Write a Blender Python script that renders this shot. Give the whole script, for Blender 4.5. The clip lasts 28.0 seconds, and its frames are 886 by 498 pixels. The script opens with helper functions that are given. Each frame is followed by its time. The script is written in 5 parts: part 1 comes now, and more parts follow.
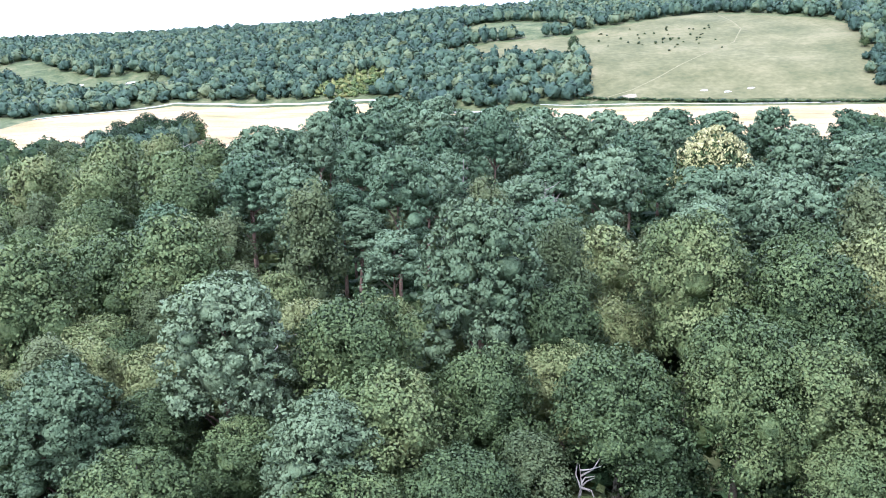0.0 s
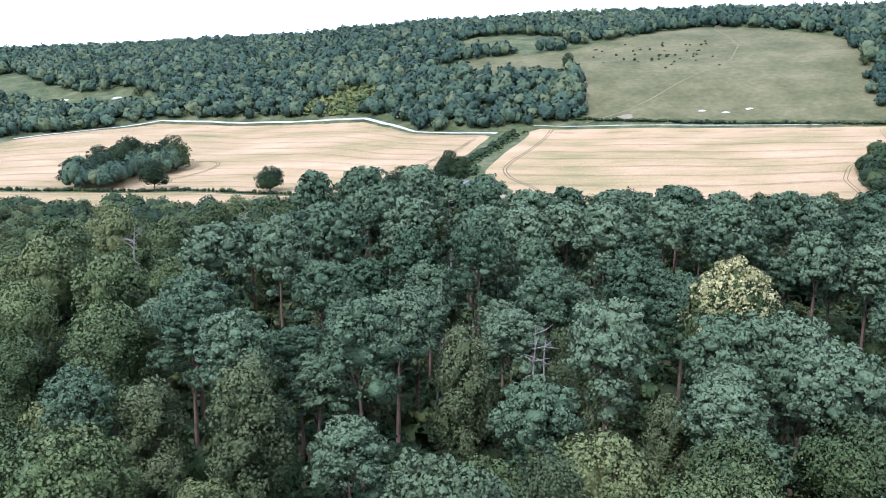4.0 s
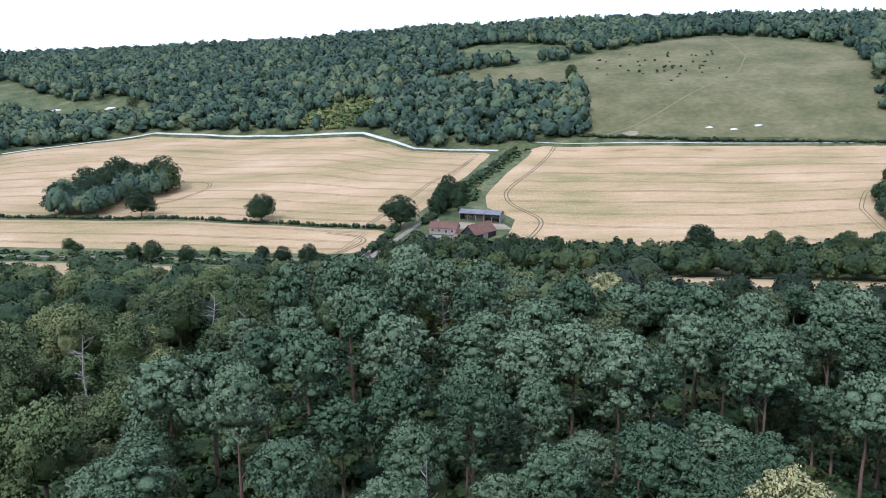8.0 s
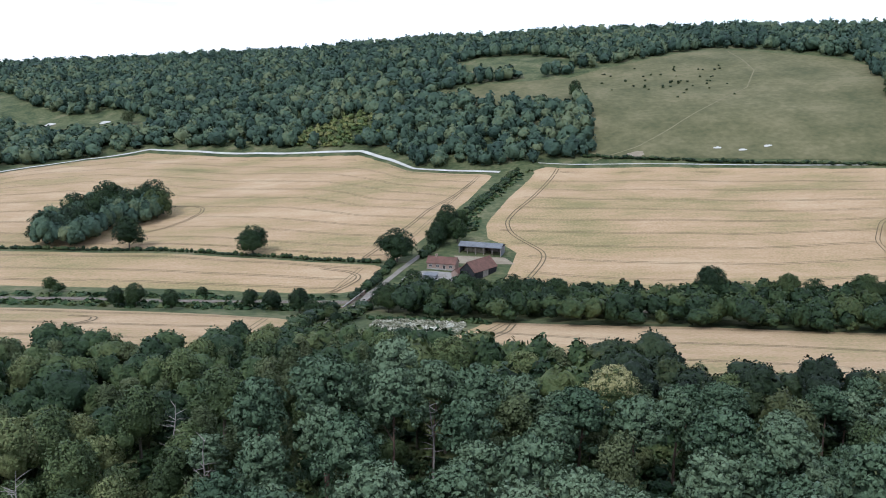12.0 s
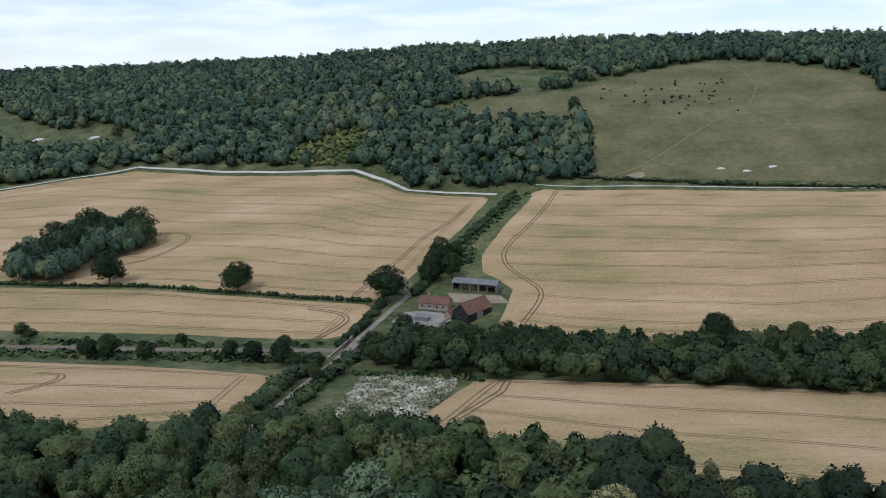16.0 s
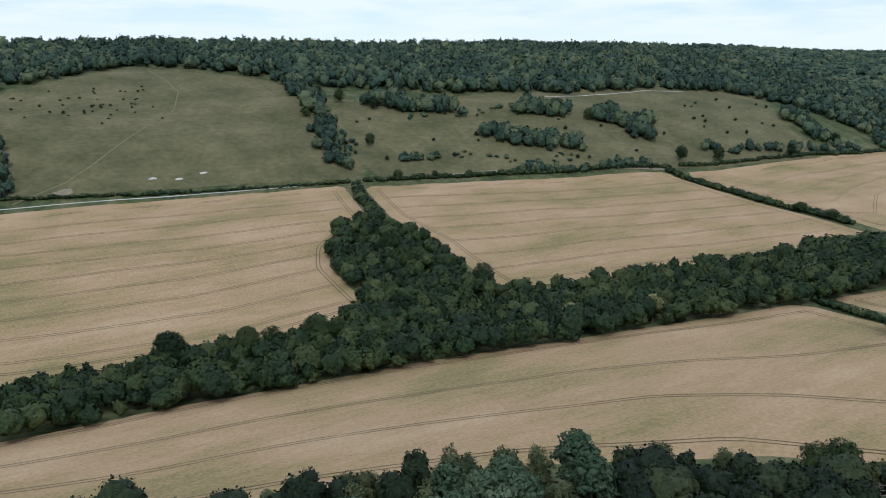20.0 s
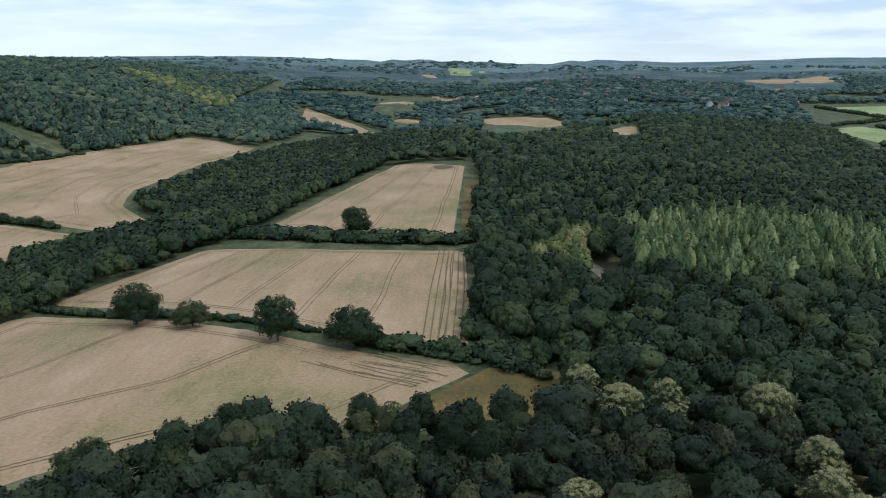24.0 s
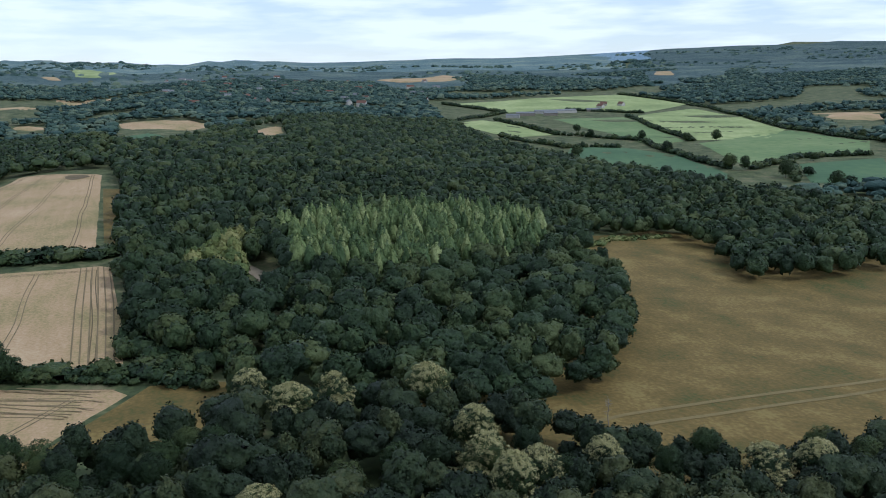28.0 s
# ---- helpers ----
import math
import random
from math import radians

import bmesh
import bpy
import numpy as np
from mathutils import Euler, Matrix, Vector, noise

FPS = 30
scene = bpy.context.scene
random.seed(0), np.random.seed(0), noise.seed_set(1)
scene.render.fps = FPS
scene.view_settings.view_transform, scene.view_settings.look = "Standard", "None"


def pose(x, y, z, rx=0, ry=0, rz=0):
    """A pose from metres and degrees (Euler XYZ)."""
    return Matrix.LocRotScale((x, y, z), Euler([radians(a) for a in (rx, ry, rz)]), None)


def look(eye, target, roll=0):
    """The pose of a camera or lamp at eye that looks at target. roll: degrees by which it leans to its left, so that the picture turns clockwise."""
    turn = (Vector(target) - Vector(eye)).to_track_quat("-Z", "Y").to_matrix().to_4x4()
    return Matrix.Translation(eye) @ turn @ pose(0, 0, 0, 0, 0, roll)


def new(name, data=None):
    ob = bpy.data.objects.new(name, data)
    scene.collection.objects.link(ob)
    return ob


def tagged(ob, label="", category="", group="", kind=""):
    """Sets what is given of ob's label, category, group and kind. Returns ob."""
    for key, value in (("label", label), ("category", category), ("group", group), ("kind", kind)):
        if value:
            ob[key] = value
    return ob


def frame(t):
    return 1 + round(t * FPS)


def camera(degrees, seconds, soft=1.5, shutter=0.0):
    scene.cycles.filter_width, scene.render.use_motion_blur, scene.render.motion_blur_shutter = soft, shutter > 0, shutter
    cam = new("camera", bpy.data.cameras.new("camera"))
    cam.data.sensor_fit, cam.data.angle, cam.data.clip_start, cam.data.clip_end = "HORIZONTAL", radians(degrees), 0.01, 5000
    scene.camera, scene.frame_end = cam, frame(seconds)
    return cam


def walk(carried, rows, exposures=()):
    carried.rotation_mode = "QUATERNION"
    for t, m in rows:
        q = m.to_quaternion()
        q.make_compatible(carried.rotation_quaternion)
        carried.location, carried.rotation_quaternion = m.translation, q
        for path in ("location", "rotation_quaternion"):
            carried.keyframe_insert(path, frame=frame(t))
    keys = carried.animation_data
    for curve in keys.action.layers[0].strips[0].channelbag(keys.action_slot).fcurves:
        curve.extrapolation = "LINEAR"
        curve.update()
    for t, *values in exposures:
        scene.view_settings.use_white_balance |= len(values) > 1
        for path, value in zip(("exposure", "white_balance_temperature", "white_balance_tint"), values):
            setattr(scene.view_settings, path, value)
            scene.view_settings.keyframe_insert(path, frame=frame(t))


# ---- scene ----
cam = camera(54.63, 28.0, soft=1.0)
# heading, tilt and the small lean of the flown camera
PATH = [
    (0, pose(-0.00, -0.00, 34.00, 78.00, 0, 0.02) @ pose(0, 0, 0, 0, 0, -0.03)),
    (0.5, pose(0.37, 2.59, 35.40, 78.01, 0, -0.00) @ pose(0, 0, 0, 0, 0, -0.04)),
    (1, pose(0.72, 5.11, 36.90, 78.04, 0, -0.04) @ pose(0, 0, 0, 0, 0, -0.03)),
    (1.5, pose(1.05, 7.52, 38.39, 78.08, 0, -0.10) @ pose(0, 0, 0, 0, 0, 0.02)),
    (2, pose(1.35, 9.88, 39.96, 78.11, 0, -0.15) @ pose(0, 0, 0, 0, 0, 0.02)),
    (2.5, pose(1.67, 12.21, 41.59, 78.14, 0, -0.20) @ pose(0, 0, 0, 0, 0, -0.00)),
    (3, pose(1.96, 14.59, 43.16, 78.17, 0, -0.26) @ pose(0, 0, 0, 0, 0, -0.00)),
    (3.5, pose(2.24, 17.00, 44.70, 78.22, 0, -0.30) @ pose(0, 0, 0, 0, 0, 0.01)),
    (5.5, pose(2.92, 27.76, 51.53, 77.98, 0, -0.42) @ pose(0, 0, 0, 0, 0, 0.03)),
    (6, pose(3.09, 30.37, 53.22, 77.95, 0, -0.39) @ pose(0, 0, 0, 0, 0, 0.01)),
    (6.5, pose(3.42, 33.11, 55.00, 77.93, 0, -0.36) @ pose(0, 0, 0, 0, 0, 0.01)),
    (7, pose(3.74, 35.85, 56.77, 77.91, 0, -0.32) @ pose(0, 0, 0, 0, 0, 0.03)),
    (7.5, pose(3.98, 38.54, 58.55, 77.90, 0, -0.28) @ pose(0, 0, 0, 0, 0, 0.03)),
    (8, pose(4.21, 41.19, 60.36, 77.90, 0, -0.23) @ pose(0, 0, 0, 0, 0, 0.02)),
    (8.5, pose(4.50, 43.69, 62.05, 77.89, 0, -0.21) @ pose(0, 0, 0, 0, 0, 0.02)),
    (9, pose(4.86, 46.09, 63.58, 77.91, 0, -0.16) @ pose(0, 0, 0, 0, 0, -0.02)),
    (9.5, pose(5.20, 48.49, 65.04, 77.93, 0, -0.12) @ pose(0, 0, 0, 0, 0, -0.02)),
    (10, pose(5.50, 50.99, 66.55, 77.95, 0, -0.12) @ pose(0, 0, 0, 0, 0, -0.02)),
    (10.5, pose(5.81, 53.51, 68.10, 77.96, 0, -0.09) @ pose(0, 0, 0, 0, 0, -0.03)),
    (11, pose(6.10, 56.09, 69.71, 77.94, 0, -0.05) @ pose(0, 0, 0, 0, 0, -0.01)),
    (11.5, pose(6.39, 58.67, 71.31, 77.93, 0, 0.00) @ pose(0, 0, 0, 0, 0, -0.01)),
    (12, pose(6.66, 61.25, 72.85, 77.93, 0, 0.01) @ pose(0, 0, 0, 0, 0, -0.00)),
    (12.5, pose(6.99, 63.84, 74.32, 77.94, 0, 0.03) @ pose(0, 0, 0, 0, 0, -0.02)),
    (14.5, pose(8.92, 74.40, 81.19, 77.92, 0, 0.09) @ pose(0, 0, 0, 0, 0, -0.06)),
    (15, pose(9.28, 77.08, 82.98, 77.88, 0, 0.06) @ pose(0, 0, 0, 0, 0, -0.10)),
    (15.5, pose(9.64, 79.75, 84.74, 77.86, 0, 0.04) @ pose(0, 0, 0, 0, 0, -0.09)),
    (16, pose(9.99, 82.25, 86.25, 77.87, 0, 0.01) @ pose(0, 0, 0, 0, 0, -0.14)),
    (16.5, pose(10.55, 84.39, 87.45, 77.94, 0, -1.45) @ pose(0, 0, 0, 0, 0, -0.10)),
    (17, pose(11.28, 85.81, 88.11, 77.77, 0, -6.84) @ pose(0, 0, 0, 0, 0, 0.00)),
    (17.5, pose(12.04, 86.56, 88.46, 77.63, 0, -10.19) @ pose(0, 0, 0, 0, 0, 0.07)),
    (18, pose(12.73, 87.02, 88.85, 77.60, 0, -13.37) @ pose(0, 0, 0, 0, 0, 0.11)),
    (18.5, pose(13.48, 87.48, 89.61, 77.57, 0, -17.69) @ pose(0, 0, 0, 0, 0, 0.02)),
    (19, pose(14.25, 87.91, 90.73, 77.57, 0, -23.89) @ pose(0, 0, 0, 0, 0, 0.06)),
    (19.5, pose(14.25, 87.91, 90.73, 77.78, 0, -30.22) @ pose(0, 0, 0, 0, 0, 0.05)),
    (20, pose(14.25, 87.91, 90.74, 77.96, 0, -36.55) @ pose(0, 0, 0, 0, 0, 0.03)),
    (20.5, pose(14.26, 87.91, 90.74, 78.14, 0, -42.94) @ pose(0, 0, 0, 0, 0, 0.06)),
    (21, pose(14.26, 87.92, 90.75, 78.29, 0, -49.26) @ pose(0, 0, 0, 0, 0, -0.02)),
    (21.5, pose(14.26, 87.92, 90.75, 78.36, 0, -55.45) @ pose(0, 0, 0, 0, 0, -0.03)),
    (23.5, pose(14.27, 87.92, 90.77, 78.41, 0, -81.00) @ pose(0, 0, 0, 0, 0, -0.02)),
    (24, pose(14.27, 87.92, 90.77, 78.41, 0, -86.93) @ pose(0, 0, 0, 0, 0, 0.09)),
    (24.5, pose(14.27, 87.92, 90.77, 78.51, 0, -92.62) @ pose(0, 0, 0, 0, 0, 0.17)),
    (25, pose(14.28, 87.93, 90.78, 78.58, 0, -97.30) @ pose(0, 0, 0, 0, 0, 0.21)),
    (25.5, pose(14.29, 87.93, 90.79, 78.66, 0, -101.83) @ pose(0, 0, 0, 0, 0, 0.16)),
    (26, pose(14.30, 87.94, 90.80, 78.70, 0, -106.62) @ pose(0, 0, 0, 0, 0, 0.10)),
    (26.5, pose(14.30, 87.94, 90.81, 78.69, 0, -108.03) @ pose(0, 0, 0, 0, 0, -0.07)),
    (27, pose(14.31, 87.94, 90.81, 78.64, 0, -108.46) @ pose(0, 0, 0, 0, 0, -0.18)),
    (27.5, pose(14.31, 87.95, 90.82, 78.63, 0, -109.31) @ pose(0, 0, 0, 0, 0, -0.29)),
    (28, pose(14.31, 87.95, 90.82, 78.39, 0, -110.09) @ pose(0, 0, 0, 0, 0, -0.34)),
]
EXPOSURES = [(0, 2.08, 5250, 18), (3, 1.55, 5230, 17), (6, 1.09, 5280, 16), (12, 0.54, 5480, 13), (17, -0.09, 5680, 10), (22, -0.08, 5520, 10), (28, -0.02, 5400, 10)]
walk(cam, PATH, EXPOSURES)

# ---- world and sun ----
SUN_AZIMUTH, SUN_ELEVATION = radians(215), radians(48)
world = bpy.data.worlds.new("sky")
scene.world = world
world.use_nodes = True
wt = world.node_tree
wt.nodes.clear()
w_out = wt.nodes.new("ShaderNodeOutputWorld")
w_bg = wt.nodes.new("ShaderNodeBackground")
w_sky = wt.nodes.new("ShaderNodeTexSky")
w_sky.sky_type = "NISHITA"
w_sky.sun_disc = False
w_sky.sun_elevation, w_sky.sun_rotation = SUN_ELEVATION, SUN_AZIMUTH
w_sky.air_density, w_sky.dust_density, w_sky.ozone_density = 1.0, 0.0, 3.0
w_co = wt.nodes.new("ShaderNodeTexCoord")
w_map = wt.nodes.new("ShaderNodeMapping")
w_map.inputs["Scale"].default_value = (5.0, 5.0, 34.0)
w_noise = wt.nodes.new("ShaderNodeTexNoise")
w_noise.inputs["Scale"].default_value, w_noise.inputs["Detail"].default_value = 1.6, 6.0
w_ramp = wt.nodes.new("ShaderNodeValToRGB")
w_ramp.color_ramp.elements[0].position, w_ramp.color_ramp.elements[0].color = 0.40, (0.46, 0.46, 0.46, 1)
w_ramp.color_ramp.elements[1].position, w_ramp.color_ramp.elements[1].color = 0.60, (0.96, 0.96, 0.96, 1)
w_mix = wt.nodes.new("ShaderNodeMixRGB")
w_mix.inputs["Color2"].default_value = (9.9, 10.2, 10.5, 1)
wt.links.new(w_co.outputs["Generated"], w_map.inputs["Vector"])
wt.links.new(w_map.outputs["Vector"], w_noise.inputs["Vector"])
wt.links.new(w_noise.outputs["Fac"], w_ramp.inputs["Fac"])
wt.links.new(w_ramp.outputs["Color"], w_mix.inputs["Fac"])
wt.links.new(w_sky.outputs["Color"], w_mix.inputs["Color1"])
wt.links.new(w_mix.outputs["Color"], w_bg.inputs["Color"])
w_bg.inputs["Strength"].default_value = 0.1
wt.links.new(w_bg.outputs["Background"], w_out.inputs["Surface"])

sun = new("sun", bpy.data.lights.new("sun", "SUN"))
sun.data.energy, sun.data.angle, sun.data.color = 1.6, radians(8), (1.0, 0.95, 0.87)
sun.matrix_basis = look((0, 0, 0), (-math.sin(SUN_AZIMUTH) * math.cos(SUN_ELEVATION), -math.cos(SUN_AZIMUTH) * math.cos(SUN_ELEVATION), -math.sin(SUN_ELEVATION)))

# ---- materials ----
def material(name, colours, scale=0.2, fine=3.0, rough=0.85, bump=0.0, translucent=0.0, per="none", metal=0.0, depth=0.3):
    """Noise at two scales between the given colours. per: what else shifts the colour: object, island or tint."""
    m = bpy.data.materials.new(name)
    m.use_nodes = True
    nt = m.node_tree
    n, link = nt.nodes, nt.links.new
    b = n["Principled BSDF"]
    b.inputs["Roughness"].default_value = rough
    b.inputs["Metallic"].default_value = metal
    b.inputs["Specular IOR Level"].default_value = 0.25
    geo = n.new("ShaderNodeNewGeometry")
    big, small = n.new("ShaderNodeTexNoise"), n.new("ShaderNodeTexNoise")
    big.inputs["Scale"].default_value, big.inputs["Detail"].default_value = scale, 4
    small.inputs["Scale"].default_value, small.inputs["Detail"].default_value = fine, 7
    link(geo.outputs["Position"], big.inputs["Vector"])
    link(geo.outputs["Position"], small.inputs["Vector"])
    a1 = n.new("ShaderNodeMath")
    a1.operation = "MULTIPLY_ADD"
    a1.inputs[1].default_value = 0.4
    link(small.outputs["Fac"], a1.inputs[0])
    a2 = n.new("ShaderNodeMath")
    a2.operation = "MULTIPLY"
    a2.inputs[1].default_value = 0.6
    link(big.outputs["Fac"], a2.inputs[0])
    link(a2.outputs[0], a1.inputs[2])
    fac = a1.outputs[0]
    def add(socket, amount, fac):
        s = n.new("ShaderNodeMath")
        s.operation = "MULTIPLY_ADD"
        s.inputs[1].default_value = amount
        link(socket, s.inputs[0])
        c = n.new("ShaderNodeMath")
        c.operation = "SUBTRACT"
        c.inputs[1].default_value = amount / 2
        link(fac, c.inputs[0])
        link(c.outputs[0], s.inputs[2])
        return s.outputs[0]
    if per in ("object", "both"):
        fac = add(n.new("ShaderNodeObjectInfo").outputs["Random"], 0.45, fac)
    if per == "tint":
        at = n.new("ShaderNodeAttribute")
        at.attribute_name = "tint"
        fac = add(at.outputs["Fac"], 0.5, fac)
    if per in ("island", "both", "tint"):
        fac = add(geo.outputs["Random Per Island"], 0.34 if per == "island" else 0.15, fac)
    ramp = n.new("ShaderNodeValToRGB")
    els = ramp.color_ramp.elements
    while len(els) < len(colours):
        els.new(0.5)
    for k, c in enumerate(colours):
        els[k].position = (0.36 + 0.28 * k / max(1, len(colours) - 1)) if per == "none" else (0.25 + 0.5 * k / max(1, len(colours) - 1))
        els[k].color = (*c, 1)
    link(fac, ramp.inputs["Fac"])
    link(ramp.outputs["Color"], b.inputs["Base Color"])
    if bump:
        bp = n.new("ShaderNodeBump")
        bp.inputs["Strength"].default_value, bp.inputs["Distance"].default_value = bump, depth
        link(small.outputs["Fac"], bp.inputs["Height"])
        link(bp.outputs["Normal"], b.inputs["Normal"])
    if per in ("tint", "both"):
        grain, bp = n.new("ShaderNodeTexNoise"), n.new("ShaderNodeBump")
        grain.inputs["Scale"].default_value, grain.inputs["Detail"].default_value = 1.1 if per == "tint" else 3.2, 5
        bp.inputs["Strength"].default_value, bp.inputs["Distance"].default_value = 0.8, 0.9 if per == "tint" else 0.35
        link(geo.outputs["Position"], grain.inputs["Vector"])
        link(grain.outputs["Fac"], bp.inputs["Height"])
        link(bp.outputs["Normal"], b.inputs["Normal"])
    if translucent:
        t, mx = n.new("ShaderNodeBsdfTranslucent"), n.new("ShaderNodeMixShader")
        link(ramp.outputs["Color"], t.inputs["Color"])
        mx.inputs["Fac"].default_value = translucent
        link(b.outputs["BSDF"], mx.inputs[1])
        link(t.outputs["BSDF"], mx.inputs[2])
        link(mx.outputs["Shader"], n["Material Output"].inputs["Surface"])
    return m


M = {}
M["grass"] = material("rough_grass", [(0.030, 0.042, 0.016), (0.056, 0.072, 0.026), (0.092, 0.100, 0.042), (0.150, 0.135, 0.070)], 0.06, 0.35, 0.95, 0.6)
M["down"] = material("chalk_down_grass", [(0.072, 0.074, 0.030), (0.110, 0.103, 0.046), (0.155, 0.136, 0.068)], 0.03, 0.22, 0.95, 0.5)
M["meadow"] = material("dry_meadow_grass", [(0.062, 0.068, 0.017), (0.106, 0.078, 0.021), (0.142, 0.097, 0.028), (0.190, 0.142, 0.046)], 0.05, 0.7, 0.95, 0.5)
M["ley"] = material("grass_ley", [(0.095, 0.150, 0.055), (0.130, 0.185, 0.070), (0.170, 0.215, 0.090)], 0.012, 0.1, 0.95, 0.2)
M["clover"] = material("deep_green_field", [(0.050, 0.100, 0.046), (0.066, 0.122, 0.055), (0.090, 0.145, 0.062)], 0.012, 0.1, 0.95, 0.2)
M["pasture"] = material("green_pasture", [(0.175, 0.218, 0.080), (0.240, 0.285, 0.108), (0.320, 0.355, 0.155)], 0.012, 0.1, 0.95, 0.2)
def wheat_material():
    """Ripe crop: broad patches, drilled streaks and a fine grain of ears."""
    m = bpy.data.materials.new("ripe_wheat")
    m.use_nodes = True
    n, link = m.node_tree.nodes, m.node_tree.links.new
    b = n["Principled BSDF"]
    b.inputs["Roughness"].default_value, b.inputs["Specular IOR Level"].default_value = 0.9, 0.2
    geo = n.new("ShaderNodeNewGeometry")
    total = None
    for scale, stretch, weight, detail in ((0.013, (1, 1.6, 1), 0.80, 5), (0.30, (0.12, 1.0, 1), 0.20, 4), (0.9, (1, 1, 1), 0.50, 9)):
        mp, nz, ml = n.new("ShaderNodeMapping"), n.new("ShaderNodeTexNoise"), n.new("ShaderNodeMath")
        mp.inputs["Scale"].default_value = stretch
        mp.inputs["Rotation"].default_value = (0, 0, radians(9))
        nz.inputs["Scale"].default_value, nz.inputs["Detail"].default_value, nz.inputs["Roughness"].default_value = scale, detail, 0.6
        ml.operation = "MULTIPLY_ADD"
        ml.inputs[1].default_value = weight
        link(geo.outputs["Position"], mp.inputs["Vector"])
        link(mp.outputs["Vector"], nz.inputs["Vector"])
        link(nz.outputs["Fac"], ml.inputs[0])
        if total:
            link(total, ml.inputs[2])
        else:
            ml.inputs[2].default_value = -0.25
        total = ml.outputs[0]
    ramp = n.new("ShaderNodeValToRGB")
    els = ramp.color_ramp.elements
    els.new(0.47)
    els.new(0.56)
    for e, (at, c) in zip(els, ((0.34, (0.200, 0.169, 0.070)), (0.46, (0.307, 0.225, 0.110)), (0.54, (0.364, 0.247, 0.137)), (0.70, (0.442, 0.329, 0.194)))):
        e.position, e.color = at, (*c, 1)
    link(total, ramp.inputs["Fac"])
    link(ramp.outputs["Color"], b.inputs["Base Color"])
    bp = n.new("ShaderNodeBump")
    bp.inputs["Strength"].default_value, bp.inputs["Distance"].default_value = 0.7, 0.4
    link(total, bp.inputs["Height"])
    link(bp.outputs["Normal"], b.inputs["Normal"])
    return m


M["wheat"] = wheat_material()
M["tram"] = material("wheel_track", [(0.095, 0.072, 0.036), (0.15, 0.112, 0.06)], 0.1, 2.0, 0.95)
M["rut"] = material("faint_wheel_track", [(0.135, 0.104, 0.052), (0.195, 0.148, 0.080)], 0.1, 2.0, 0.95)
M["chalk"] = material("chalk_track", [(0.38, 0.36, 0.31), (0.48, 0.46, 0.41), (0.56, 0.54, 0.49)], 0.2, 2.0, 0.95)
M["path"] = material("worn_path", [(0.19, 0.155, 0.105), (0.27, 0.225, 0.160)], 0.2, 2.0, 0.95)
M["faint"] = material("faint_grass_path", [(0.135, 0.120, 0.060), (0.185, 0.160, 0.090)], 0.2, 2.0, 0.95)
M["trodden"] = material("trodden_grass", [(0.14, 0.108, 0.042), (0.185, 0.140, 0.058)], 0.2, 2.0, 0.95)
M["asphalt"] = material("lane_surface", [(0.17, 0.15, 0.12), (0.25, 0.225, 0.19)], 0.3, 3.0, 0.9)
M["ballast"] = material("rail_ballast", [(0.13, 0.105, 0.08), (0.20, 0.16, 0.12)], 0.4, 4.0, 0.95)
M["bark"] = material("grey_bark", [(0.07, 0.055, 0.04), (0.13, 0.11, 0.085)], 0.8, 6.0, 0.95, 0.4)
M["pinebark"] = material("red_pine_bark", [(0.10, 0.065, 0.048), (0.19, 0.125, 0.095)], 0.6, 6.0, 0.95, 0.4)
M["dead"] = material("dead_wood", [(0.16, 0.14, 0.12), (0.30, 0.27, 0.24)], 0.8, 6.0, 0.95, 0.3)
M["oak"] = material("oak_leaves", [(0.045, 0.069, 0.025), (0.082, 0.115, 0.040), (0.126, 0.156, 0.055), (0.190, 0.205, 0.080)], 0.15, 1.6, 0.6, 0, 0.12, "both")
# leaf green darkened for cloud shade at the wood's edge; bushes share it
M["chestnut"] = material("cloud_shaded_leaves", [(0.010, 0.025, 0.008), (0.021, 0.042, 0.012), (0.037, 0.063, 0.018), (0.068, 0.090, 0.026)], 0.15, 1.6, 0.6, 0, 0.12, "both")
M["pine"] = material("pine_needles", [(0.050, 0.086, 0.043), (0.088, 0.133, 0.069), (0.140, 0.190, 0.104)], 0.15, 1.6, 0.6, 0, 0.12, "both")
M["palepine"] = material("pale_pine_needles", [(0.078, 0.114, 0.056), (0.118, 0.158, 0.080), (0.160, 0.204, 0.110)], 0.15, 1.6, 0.6, 0, 0.12, "both")
M["birch"] = material("birch_leaves", [(0.070, 0.095, 0.040), (0.110, 0.135, 0.056), (0.145, 0.165, 0.075)], 0.15, 1.6, 0.6, 0, 0.25, "both")
# needle green lightened to stand for the sun patch on the plantation
M["spruce"] = material("sunlit_spruce_needles", [(0.060, 0.100, 0.036), (0.115, 0.165, 0.056), (0.190, 0.240, 0.085), (0.280, 0.320, 0.130)], 0.15, 1.6, 0.6, 0, 0.12, "tint")
M["blossom"] = material("chestnut_blossom", [(0.20, 0.20, 0.080), (0.34, 0.32, 0.140), (0.52, 0.47, 0.250)], 0.3, 2.0, 0.7, 0, 0.2, "island")
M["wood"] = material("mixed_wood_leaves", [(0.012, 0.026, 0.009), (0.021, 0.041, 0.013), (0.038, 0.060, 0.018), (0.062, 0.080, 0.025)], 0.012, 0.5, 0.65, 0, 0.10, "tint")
# darker copy of the mixed wood green, with cloud shade put into it
M["shadedwood"] = material("cloud_shaded_wood_leaves", [(0.008, 0.017, 0.006), (0.015, 0.028, 0.009), (0.027, 0.042, 0.014), (0.055, 0.064, 0.021)], 0.012, 0.5, 0.65, 0, 0.10, "tint")
